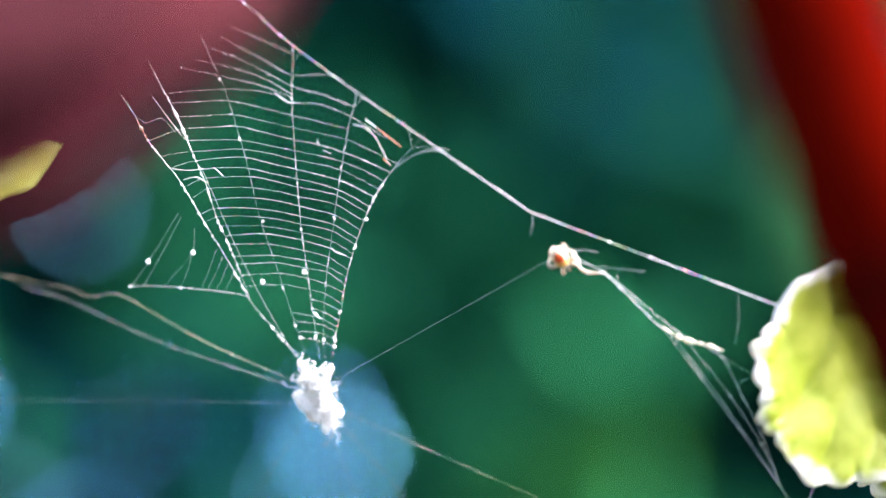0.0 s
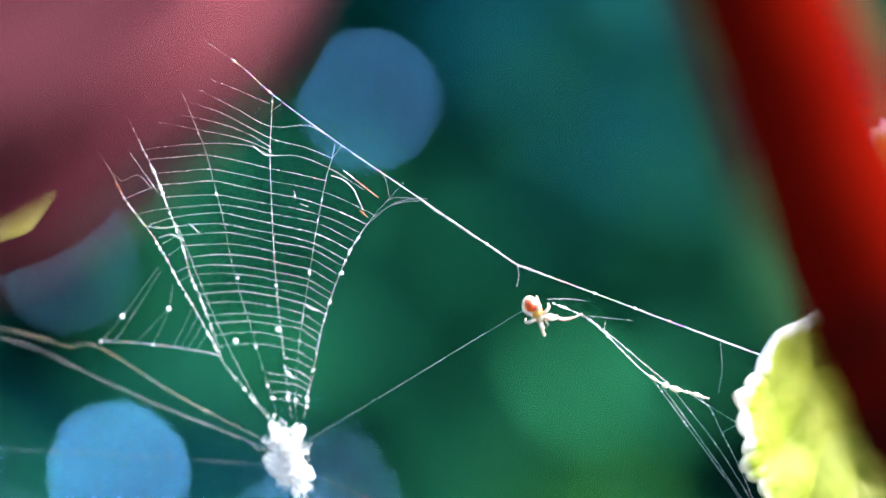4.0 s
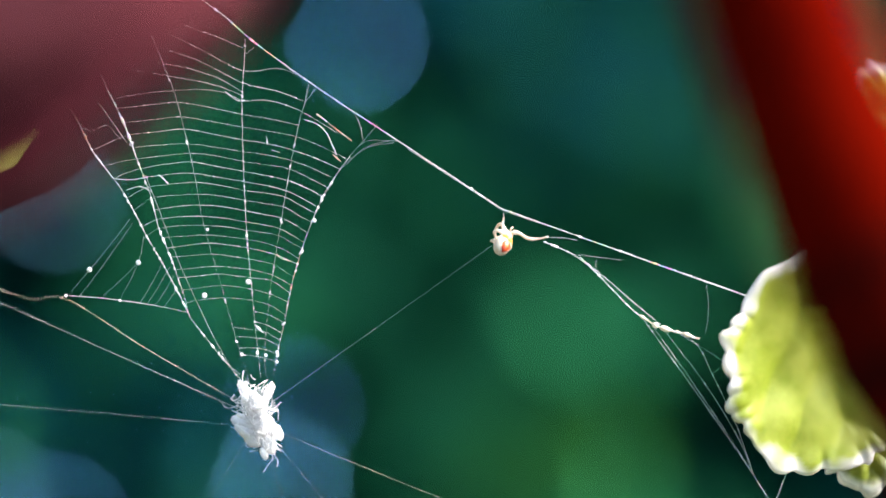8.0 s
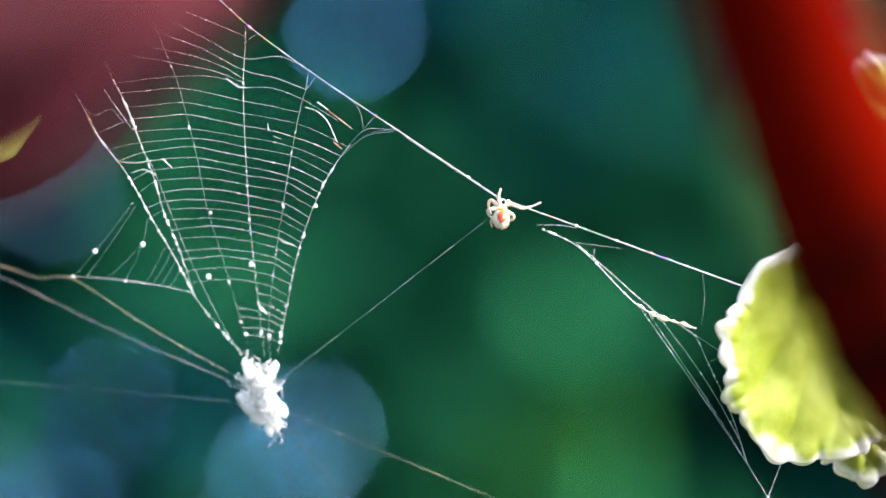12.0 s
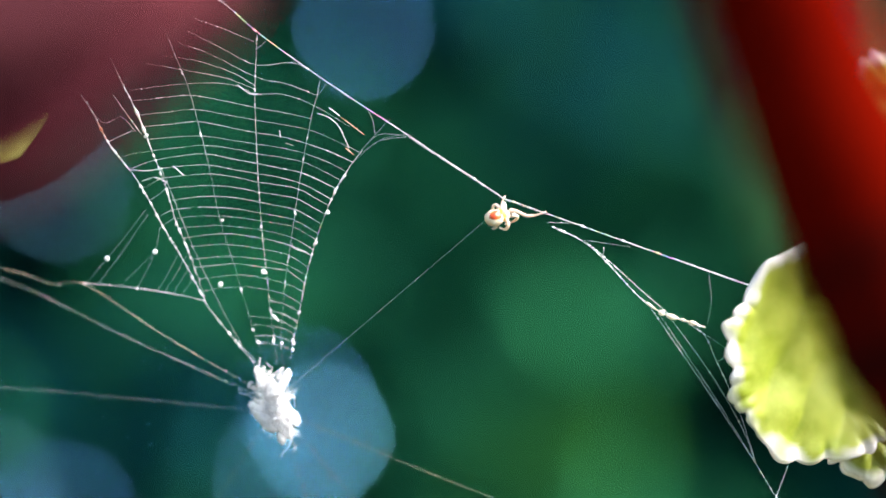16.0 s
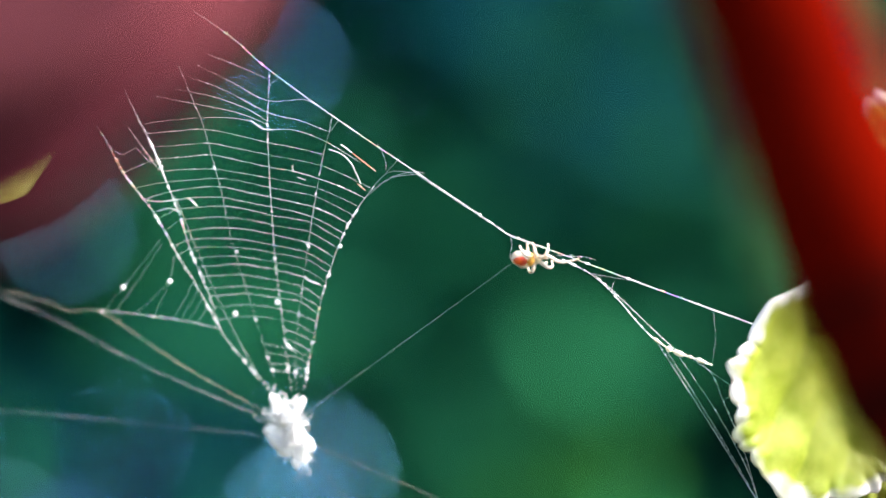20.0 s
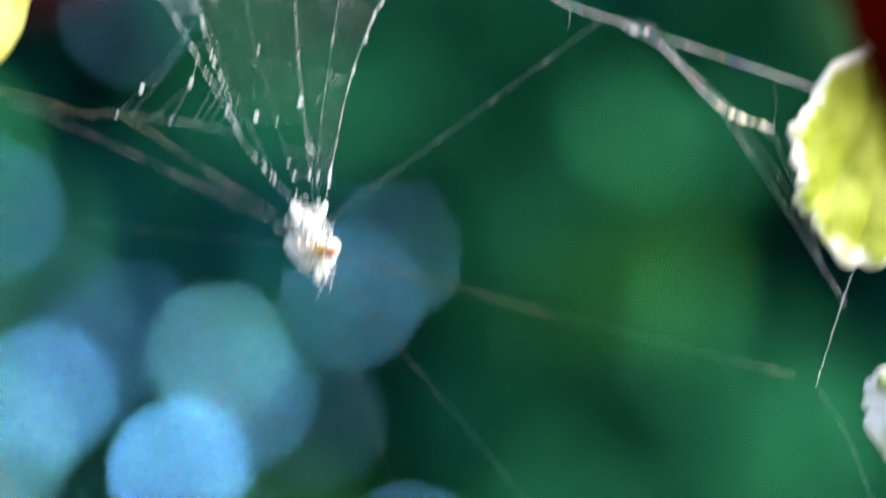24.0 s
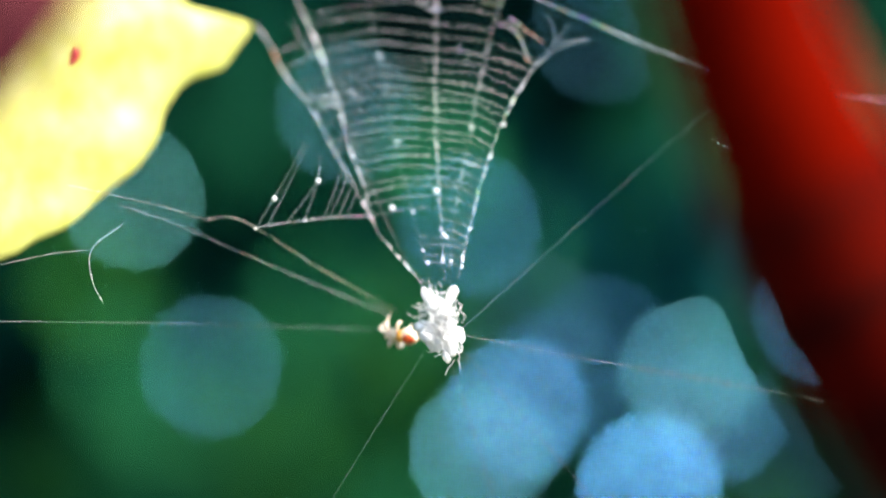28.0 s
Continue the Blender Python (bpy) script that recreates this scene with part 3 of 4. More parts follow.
left_stem = thing("plant_stem", (-0.17, 0.03, 0), "slender green plant stem with large yellow leaves", "stem")
place("stalk", mesh_of("stalk", *tube(smooth_path([(0, 0, 0), (0.01, 0, 0.3), (0.0, 0.0, 0.56), (0.006, 0.0, 0.72)], 10), lambda t: 0.0045 - 0.002 * t, 10), LEAF_STALK), left_stem)
yellow = leaf(w(-360, 125, 0.004), (-14, 49, 36), (600 * U12, 430 * U12, 9, 0.03, 0.0, 0.004, LEAF_YELLOW, 6.0, 0.0008, 0.05, 0.03, ((0, 1), (20, 1), (28, 0.9), (34, 0.8), (40, 0.75), (46, 0.75), (49, 0.78), (51, 0.86), (52.5, 1.0), (53.8, 1.112), (56, 1.108), (60, 1.09), (63, 1.077), (65, 1.035), (67.7, 0.965), (70, 0.93), (73, 0.92), (77, 0.92), (82, 0.96), (90, 1), (360, 1))), (-0.165, 0.03, 0.60),
     "large sunlit yellow leaf with smooth lobed margin", "leaves of the yellow plant")

spot = Vector((0.768, -0.640, 0.03))
for at_, size in ((Vector((-0.0866, 0.0096, 0.6175)), 1.0), (Vector((-0.0871, 0.0091, 0.6163)), 0.55)):
    place("blotch", mesh_of("blotch", *ball(at_ - yellow.location + spot * 0.0002, 0.0008 * size, 0.0012 * size, 0.0004, 12, 8, 0.3, 2.0, spot.to_track_quat("Z", "Y").to_matrix()), LEAF_BLOTCH), yellow, "small dark red blotch")

# ---- the orb web: one thing that swings about its bridge line ----
PIVOT = w(1289, 501)
web = thing("orb_web", PIVOT, "torn white orb web fan hanging from a bridge thread", "spider web")
guys = thing("guy_lines", PIVOT, "beaded silk guy lines between the hub and a yellow leaf", "spider thread")
low_guy = thing("low_guy_line", PIVOT, "golden silk guy line from the hub to a lower leaf", "spider thread")
corner = thing("web_corner", PIVOT, "small corner of fine beaded silk beside the fan", "spider web")


def hang(p):
    """Web points stand a little further from the bridge line than the plan of the threads."""
    n = Vector((-0.458, 0, -0.889))
    return p + n * (p - PIVOT).dot(n) * 0.045


def thread(name, points, width, parent, material=SILK, label="", steps=6, y=0.0, beads=0.0, seed=0, start=1.0):
    """A silk thread through grid points; width in grid units; small swellings along it where beads is set."""
    rnd = random.Random(seed)
    path = smooth_path([p if isinstance(p, Vector) else w(p[0], p[1], p[2] if len(p) > 2 else y) for p in points], steps)
    path = [(hang(p) if parent in (web, guys, low_guy, corner) else p) - parent.location for p in path]
    r = width * U12 * 0.31
    pieces = [tube(path, lambda t: r * (start + (1 - start) * min(1.0, t * 1.6)) * (1 + 0.55 * noise.noise((t * len(path) * 0.45, seed, 1.7))), 4)]
    if beads:
        for a, b in zip(path, path[1:]):
            d = (b - a).length
            for _ in range(int(d * 1000 * beads + rnd.random())):
                s = r * (rnd.uniform(1.5, 2.8) if rnd.random() < 0.75 else rnd.uniform(3.0, 5.0))
                turn = (b - a).to_track_quat("Z", "Y").to_matrix()
                pieces.append(ball(a.lerp(b, rnd.random()), s, s, s * rnd.uniform(1.0, 2.4), 6, 4, turn=turn))
    return place(name, mesh_of(name, *joined(pieces), material), parent, label)


RADIALS = {
    "L1": [(432, 655), (350, 556), (335, 532), (318, 498), (286, 440), (262, 400), (240, 358), (213, 312), (165, 250), (140, 200), (118, 165)],
    "L2": [(336, 531), (325, 495), (306, 440), (284, 388), (268, 328), (246, 270), (222, 205), (188, 135), (172, 100)],
    "R3": [(444, 650), (420, 575), (393, 480), (363, 380), (346, 290), (328, 215), (310, 150), (288, 95), (270, 50)],
}
RADIALS.update({
    "R4": [(466, 648), (457, 572), (450, 500), (440, 400), (434, 290), (431, 200), (431, 150), (434, 100), (436, 62)],
    "R5": [(476, 648), (473, 600), (482, 500), (497, 400), (515, 290), (532, 205), (543, 168), (548, 140)],
    "A6": [(489, 645), (497, 600), (508, 550), (522, 480), (545, 405), (573, 338), (598, 297), (622, 266)],
})
for key, width in (("L1", 1.35), ("L2", 1.2), ("R3", 0.7), ("R4", 0.95), ("R5", 0.8), ("A6", 1.2)):
    thread("radial_thread", RADIALS[key], width, web, SILK_BRIDGE if key == "A6" else SILK if width > 0.9 else SILK_THIN, beads=0.9 if width > 0.9 else 0.4, seed=len(key) + int(width * 10), start=0.4)
thread("radial_thread", [(440, 652), (400, 610), (330, 470), (280, 345), (258, 290)], 0.7, web, SILK_THIN, beads=0.1, seed=4)


def along(points, f):
    """The grid point at the share f of a line's length."""
    pts = [Vector((p[0], p[1], 0)) for p in points]
    lens = [(b - a).length for a, b in zip(pts, pts[1:])]
    left = f * sum(lens)
    for a, b, d in zip(pts, pts[1:], lens):
        if left <= d:
            return a.lerp(b, left / d)
        left -= d
    return pts[-1]


def level(points, v):
    """The point of a radial at the height v."""
    pts = sorted(points, key=lambda p: p[1])
    for a, b in zip(pts, pts[1:]):
        if a[1] <= v <= b[1]:
            k = (v - a[1]) / (b[1] - a[1])
            return Vector((a[0] + (b[0] - a[0]) * k, v, 0))
    return None


# upper rows, torn off at the left
TOP_ROWS = [[(325, 34), (375, 52), (432, 76)], [(305, 52), (370, 84), (432, 115), (495, 112), (526, 123)], [(288, 74), (350, 95), (432, 136), (490, 150), (543, 170)],
            [(262, 96), (330, 108), (390, 128), (432, 152)], [(232, 110), (310, 124), (380, 138), (432, 158)], [(195, 160), (270, 150), (350, 146), (400, 152), (432, 166), (480, 167), (536, 187), (600, 225)]]
for i, pts in enumerate(TOP_ROWS):
    thread("spiral_thread", [(u, v, -0.00008) for u, v in pts], 0.75, web, SILK, steps=6, beads=0.5, seed=80 + i, start=0.5)
rnd = random.Random(11)
heights, v = [], 190.0
while v < 612:
    heights.append(v)
    v += rnd.uniform(14.0, 20.5) if v > 215 else rnd.uniform(20, 24)
for i, v in enumerate(heights):
    s1 = max(0.0, (650 - v) / 500)
    jig = lambda: rnd.uniform(-2.5, 2.5)
    crossings = [level(RADIALS["L2"], v - 14 * s1 + 6 * (1 - s1) + jig()), level(RADIALS["R3"], v - 22 * s1 + jig()), level(RADIALS["R4"], v),
                 level(RADIALS["R5"], v + 22 * s1 + jig()), level(RADIALS["A6"], v + 8 + 55 * s1 + jig())]
    if i > 1 and i % 3 and v < 420:
        crossings.insert(0, level(RADIALS["L1"], v + rnd.uniform(4, 16)))
    if v > 528:
        crossings = crossings[1 if v > 560 else 2:]
    crossings = [c for c in crossings if c]
    pts = [crossings[0]]
    for c in crossings[1:]:
        q = pts[-1]
        pts += [(q + c) / 2 + Vector((0, rnd.uniform(-0.05, 0.0) * (c - q).length * 0.6, 0)), c]
    thread("spiral_thread", [(p.x, p.y, -0.00008) for p in pts], rnd.uniform(0.42, 0.78), web, SILK, steps=4, beads=1.4, seed=50 + i)

# corner fan at the lower left and its guy lines
thread("frame_thread", [(336, 533), (293, 521), (250, 511), (180, 498), (118, 490)], 1.3, corner, SILK, beads=0.5, seed=7)
for a, b in (((124, 487), (239, 365)), ((145, 490), (243, 372)), ((180, 498), (251, 440)), ((213, 504), (251, 440)), ((251, 440), (263, 396)), ((250, 511), (296, 440)),
             ((262, 514), (306, 452)), ((277, 517), (312, 468)), ((292, 521), (318, 488))):
    thread("corner_thread", [a, ((a[0] + b[0]) / 2 + 1, (a[1] + b[1]) / 2 + 1), b], 0.7, corner, SILK_THIN, beads=0.15, seed=a[0])
thread("guy_thread", [(432, 692), (270, 585), (125, 492, 0.003), (60, 489, 0.004), (0, 472, 0.006), (-129, 432, 0.007), (-190, 412, 0.007)], 0.7, guys, SILK_GOLD, beads=1.4, seed=9)
thread("guy_thread", [(425, 700), (215, 591), (90, 534, 0.003), (0, 497, 0.006), (-90, 462, 0.007)], 0.6, guys, SILK, beads=0.6, seed=10)
thread("guy_thread", [(412, 728), (200, 694), (0, 664), (-318, 620), (-560, 590)], 0.45, guys, SILK_THIN, beads=0.05, seed=12)
thread("guy_thread", [(-110, 458), (-165, 500), (-160, 560), (-138, 605)], 0.9, guys, SILK, beads=1.5, seed=43)
thread("guy_thread", [(-165, 500), (-240, 500), (-330, 510)], 0.6, guys, SILK, beads=1.0, seed=44)
thread("guy_thread", [(500, 745), (700, 828), (900, 908), (1290, 1062)], 0.55, low_guy, SILK_GOLD, beads=0.2, seed=13)
thread("guy_thread", [(495, 765), (720, 1030), (1160, 1560), (1320, 1580)], 0.4, web, SILK_THIN, seed=14)
thread("guy_thread", [(478, 780), (510, 870), (640, 1250), (700, 1500)], 0.3, web, SILK_THIN, seed=15)
thread("guy_thread", [(436, 765), (280, 1015), (60, 1400)], 0.4, web, SILK_THIN, seed=16)
# small triangles where the radials meet the bridge
for pts in (((620, 266), (650, 240), (690, 240), (712, 240)), ((605, 288), (650, 252), (700, 243)), ((614, 276), (655, 248), (702, 238)), ((645, 240), (640, 212), (628, 190)), ((645, 240), (670, 212)), ((632, 254), (645, 240)),
            ((548, 140), (543, 168), (560, 148)), ((432, 90), (452, 75))):
    thread("tie_thread", pts, 0.9, web, SILK_THIN, seed=3)
# thick torn wads of silk
for pts, wd in ((((563, 192), (573, 199), (582, 206)), 6), (((541, 201), (562, 208), (580, 224), (590, 244), (598, 262)), 4), (((456, 556), (470, 570)), 7),
                (((494, 432), (500, 440), (520, 446)), 4), (((135, 195), (160, 215), (190, 205), (215, 230)), 2), (((400, 150), (420, 165), (432, 167)), 4), (((474, 230), (476, 244)), 3), (((176, 166), (200, 200), (226, 236)), 3),
                (((205, 298), (235, 300), (262, 296)), 4), (((225, 318), (250, 312), (270, 322)), 4), (((283, 292), (300, 308)), 4), (((484, 252), (498, 257)), 3)):
    thread("silk_wad", pts, wd * 0.5, web, SILK, steps=4, beads=0.2, seed=int(pts[0][0]))
for key, rows, wd, silk in (("L2", (184, 198, 214, 230), 5.0, SILK), ("L2", (236, 250, 262), 3.0, SILK), ("L1", (212, 226, 242), 3.4, SILK_ORANGE_GLINT), ("L1", (246, 260, 274), 3.4, SILK), ("L1", (284, 296), 3.0, SILK),
                            ("A6", (330, 345), 3.4, SILK), ("A6", (300, 318), 3.0, SILK), ("L2", (330, 352), 3.4, SILK), ("L2", (392, 408), 3.0, SILK), ("R5", (300, 312), 2.6, SILK)):
    pts = [level(RADIALS[key], v) for v in rows]
    thread("silk_wad", [(p.x, p.y, -0.0001) for p in pts], wd * 0.8, web, silk, steps=4, beads=0.8, seed=rows[0])
# short pieces whose orange colour stands for glints
for pts in (((584, 208), (604, 223), (625, 239)), ((592, 262), (606, 274))):
    thread("silk_wad", pts, 3.0, web, SILK_ORANGE_GLINT, steps=4, beads=0.2, seed=int(pts[0][0]))
# dew beads
rnd = random.Random(5)
for u, v, s in ((365, 503, 9), (443, 480, 9), (370, 388, 5), (440, 400, 5), 
                (432, 607, 6), (460, 605, 6), (475, 609, 6), (495, 621, 6), (560, 375, 7)):
    place("dew_bead", mesh_of("dew_bead", *ball(hang(w(u, v, -0.0002)) - PIVOT, s * U12 / 2, s * U12 / 2, s * U12 * 0.55, 10, 7), DEW), web)
for u, v, s in ((163, 447, 9), (251, 440, 9), (214, 504, 5), (118, 490, 5)):
    place("dew_bead", mesh_of("dew_bead", *ball(hang(w(u, v, -0.0002)) - PIVOT, s * U12 / 2, s * U12 / 2, s * U12 * 0.5, 12, 8), DEW), corner)
for i in range(74):
    key = rnd.choice(("L1", "L2", "R3", "R4", "R5", "A6", "A6") if i < 46 else ("L1", "L1", "L2", "A6"))
    p = along(RADIALS[key], rnd.uniform(0.08, 0.9))
    s = rnd.uniform(1.8, 4.0) if i < 46 else rnd.uniform(2.2, 5.0)
    turn = Euler((0, rnd.uniform(-0.9, 0.9), 0)).to_matrix()
    place("dew_bead", mesh_of("dew_bead", *ball(hang(w(p.x, p.y, -0.0002)) - PIVOT, s * U12 / 2, s * U12 / 2, s * U12 * rnd.uniform(0.5, 1.3), 8, 6, 0.4, 2.0, turn), DEW), web)


# the silk tuft at the hub
def tuft():
    rnd = random.Random(21)
    lumps = []
    for u, v, ru, rv, lean in ((457, 697, 23, 32, -14), (470, 733, 27, 34, -28), (478, 762, 17, 26, -22), (432, 727, 25, 13, 24), (437, 742, 26, 12, 40), (438, 672, 11, 24, -32),
                               (480, 674, 10, 22, 28), (497, 745, 11, 18, -20), (452, 755, 18, 22, -38), (473, 782, 8, 14, -24)):
        turn = Matrix.Rotation(radians(lean), 3, "Y")
        lumps.append(ball(hang(w(u, v, rnd.uniform(-0.0005, 0.0003))) - PIVOT, ru * 0.78 * U12, 9 * U12, rv * 0.84 * U12, 26, 18, 0.24, 2.6, turn))
    for _ in range(9):
        v = rnd.gauss(718, 26)
        u = 460 + (v - 715) * 0.3 + rnd.gauss(0, 14)
        turn = Euler((rnd.uniform(0, 3), rnd.uniform(-0.6, 0.6), rnd.uniform(0, 3))).to_matrix()
        lumps.append(ball(hang(w(u, v, rnd.uniform(-0.0014, 0.0002))) - PIVOT, rnd.uniform(4, 9) * U12, rnd.uniform(2, 4) * U12, rnd.uniform(7, 14) * U12, 9, 7, 0.5, 2.5, turn))
    place("silk_tuft", mesh_of("silk_tuft", *joined(lumps), FLUFF), web, "matted white silk tuft")
    fibres = []
    for _ in range(280):
        c = Vector((460 + rnd.gauss(0, 15), 715 + rnd.gauss(0, 28), 0))
        c.x += (c.y - 715) * 0.25
        to = rnd.choice(((432, 648), (434, 650), (490, 656), (488, 660), (404, 715), (408, 695), (482, 796), (500, 770), (425, 745), (480, 780)))
        d = (Vector((to[0], to[1], 0)) - c).normalized()
        d = (d + Vector((rnd.gauss(0, 0.25), rnd.gauss(0, 0.25), 0))) * rnd.uniform(10, 34)
        m = c + d * 0.5 + Vector((rnd.uniform(-6, 6), rnd.uniform(-6, 6), 0))
        e = c + d
        fibres.append(tube([hang(p) - PIVOT for p in smooth_path([w(c.x, c.y, rnd.uniform(-0.0016, 0.001)), w(m.x, m.y, rnd.uniform(-0.002, 0.001)), w(e.x, e.y, rnd.uniform(-0.001, 0.001))], 3)], rnd.uniform(0.3, 0.75) * U12, 4))
    tagged(place("silk_fluff", mesh_of("silk_fluff", *joined(fibres), FLUFF), web, "loose white silk fibres"), kind="stuff")


tuft()

# ---- the bridge thread with its tangle at the leaf ----
bridge = thing("bridge_thread", PIVOT, "taut shining bridge thread tied to a scalloped leaf", "spider thread")
thread("main_thread", [(250, -75), (365, 0), (436, 60), (560, 148), (700, 240), (845, 335), (868, 350), (892, 358.5), (985, 392), (1140, 447), (1322, 511)], 2.0, bridge, SILK_BRIDGE, beads=0.35, seed=31, steps=36)
thread("main_thread", [(700, 243), (848, 339), (868, 352), (890, 360), (990, 394), (1140, 448), (1322, 512)], 1.2, bridge, SILK_BRIDGE, beads=0.1, seed=32)
thread("stay_thread", [(870, 352), (872, 372), (868, 392)], 1.0, bridge, SILK_THIN)
tangle = thing("silk_tangle", PIVOT, "slack tangle of fine silk between bridge thread and leaf", "spider thread")
thread("stay_thread", [(950, 402), (1000, 425), (1040, 457), (1122, 540), (1200, 572), (1222, 579)], 2.0, tangle, SILK, beads=0.8, seed=33)
thread("silk_wad", [(1118, 536), (1150, 556), (1190, 568), (1222, 579)], 4.2, tangle, SILK_GOLD, beads=1.0, seed=34)
UPPER = ((((1000, 425), (1090, 437)), 0.8), (((940, 395), (985, 396), (1010, 401)), 1), (((1010, 428), (1060, 470), (1110, 515), (1165, 562)), 1.1), (((1040, 457), (1042, 438)), 0.9), (((1122, 540), (1200, 652), (1260, 740), (1313, 820)), 1.1), (((1140, 555), (1215, 665), (1270, 750), (1313, 820)), 0.9), (((1160, 562), (1235, 665), (1290, 760), (1313, 820)), 0.9), (((1185, 568), (1220, 592), (1243, 640), (1282, 725), (1313, 820)), 1.1), (((1195, 575), (1235, 600), (1268, 622)), 0.8))
LOWER = ((((1243, 640), (1262, 630), (1282, 628)), 0.7), (((1282, 727), (1300, 724), (1322, 726)), 0.7), (((1313, 820), (1330, 848), (1356, 890)), 0.9), (((1378, 800), (1345, 890), (1300, 1030)), 1), (((1230, 482), (1234, 530), (1228, 572)), 0.5), (((1300, 1030), (1350, 1110), (1405, 1250)), 0.4), (((1405, 1250), (1340, 1340), (1290, 1460)), 0.6), (((1405, 1250), (1460, 1248), (1530, 1190)), 0.7))
for pts, wd in UPPER + LOWER:
    thread("tangle_thread", pts, wd, tangle if pts[0][0] != 1230 and pts[-1][1] < 830 else bridge, SILK if wd > 0.8 else SILK_THIN, beads=0.6, seed=int(pts[0][0] + pts[-1][1]))

# ---- the line between hub and bridge on which the spider runs: pieces that slide along one another ----
line = thing("signal_thread", w(488, 690), "fine straight silk line from the hub to the bridge", "spider thread")
PIECE = 150 * U12
piece_mesh = mesh_of("strand", *tube([Vector((0, 0, PIECE * k / 6)) for k in range(7)], 0.26 * U12, 4), SILK_THIN)
STRANDS = [place("strand", piece_mesh, line) for _ in range(5)]

# ---- loose beaded strand low at the left ----
strand = thing("loose_strand", w(-202, 1306, -0.055), "loose sagging silk strand with large dew beads", "spider thread")
thread("strand_thread", [(-640, 540, -0.045), (-490, 754, -0.05), (-390, 920, -0.053), (-316, 1056, -0.055), (-200, 1305, -0.055), (-64, 1388, -0.055), (40, 1450, -0.055)], 0.9, strand, SILK, beads=2.2, seed=41)
thread("strand_thread", [(-490, 754, -0.05), (-355, 1000, -0.055), (-230, 1330, -0.055), (-120, 1420, -0.055)], 0.6, strand, SILK, beads=1.2, seed=42)
for u, v, s in ((-202, 1306, 13), (-64, 1388, 13), (-300, 1070, 9), (20, 1440, 9)):
    place("dew_bead", mesh_of("dew_bead", *ball(w(u, v, -0.055) - strand.location, s * U12 / 2, s * U12 / 2, s * U12 / 2, 12, 8), DEW), strand)

# ---- the spider ----
MM = 0.001
SP = 0.00108
spider = thing("spider", w(868, 390), "small pale spider with an orange-red marked abdomen", "spider")
abdomen = place("abdomen", mesh_of("abdomen", *ball((0, 0, 0.6 * SP), 1.15 * SP, 1.1 * SP, 1.55 * SP, 20, 14, 0.05, 3.0), SPIDER_SKIN), spider)
# the mark wraps the back of the abdomen
mark_v, mark_f = ball((0, 0, 0), 1.0, 1.0, 1.0, 20, 14)
mark = [Vector((v.x * 0.84 * SP * (1 - 0.2 * v.z), -0.48 * SP + v.y * 0.74 * SP, 0.85 * SP + v.z * 1.12 * SP)) for v in mark_v]
place("red_mark", mesh_of("red_mark", mark, mark_f, SPIDER_RED), abdomen, "dark-edged orange-red patch")
place("saddle", mesh_of("saddle", *ball((0, -0.22 * SP, -0.35 * SP), 0.95 * SP, 0.92 * SP, 0.75 * SP, 18, 12, 0.06, 3.0), SPIDER_YELLOW), abdomen, "yellow front of the abdomen")
head = place("head", mesh_of("head", *ball((0, 0.05 * SP, -1.35 * SP), 0.75 * SP, 0.65 * SP, 0.85 * SP, 16, 10), SPIDER_SKIN), spider)
for sx in (-1, 1):
    for ex, ez in ((0.2, -2.0), (0.42, -1.85)):
        place("eye", mesh_of("eye", *ball((sx * ex * SP, -0.45 * SP, ez * SP), 0.09 * SP, 0.09 * SP, 0.09 * SP, 8, 6), SPIDER_EYE), head)
    place("palp", mesh_of("palp", *tube([Vector(p) * SP for p in ((sx * 0.25, -0.1, -2.0), (sx * 0.42, -0.3, -2.5), (sx * 0.3, -0.2, -2.9))], 0.13 * SP, 6), SPIDER_LEG), head)
LEGS, GRIPS = [], []
for j, (az, reach, lift) in enumerate(((160, 2.7, 1.2), (125, 2.3, 1.2), (72, 1.9, 1.0), (28, 2.5, 1.1))):
    for sx in (-1, 1):
        a = radians(az)
        dx, dz = math.sin(a) * sx, math.cos(a)
        root = Vector((dx * 0.5, 0.05, -1.3 + dz * 0.4))
        grip = 0 if j == 0 and sx > 0 else 1 if j == 1 and sx < 0 else None
        if grip is not None:
            # the two legs that hold a thread lie along x at rest
            knees = (((0, 0, 0), (1.3, -0.3, 0.35), (2.8, -0.2, -0.25), (4.3, 0, -0.05), (5.5, 0, 0.4)), ((0, 0, 0), (0.9, -0.4, 0.6), (2.0, -0.2, 0.5), (2.9, 0, 0.05)))[grip]
            path = smooth_path([Vector(p) * SP for p in knees], 5)
        else:
            knee = Vector((dx * reach * 0.42, -lift, dz * reach * 0.42))
            shin = Vector((dx * reach * 0.80, -lift * 0.4, dz * reach * 0.8))
            foot = Vector((dx * reach * 0.85, 0.9, dz * reach * 0.95))
            path = smooth_path([Vector((0, 0, 0)), knee * SP, shin * SP, foot * SP], 5)
        leg = place("leg", mesh_of("leg", *tube(path, lambda t: (0.30 - 0.20 * t + 0.02 * math.sin(t * 14)) * SP, 8), SPIDER_LEG), spider, at=root * SP)
        if grip is not None:
            GRIPS.append((leg, root * SP, grip))
        else:
            LEGS.append((leg, root * SP, Vector((-dz, 0, dx)).normalized(), 1.0, j))


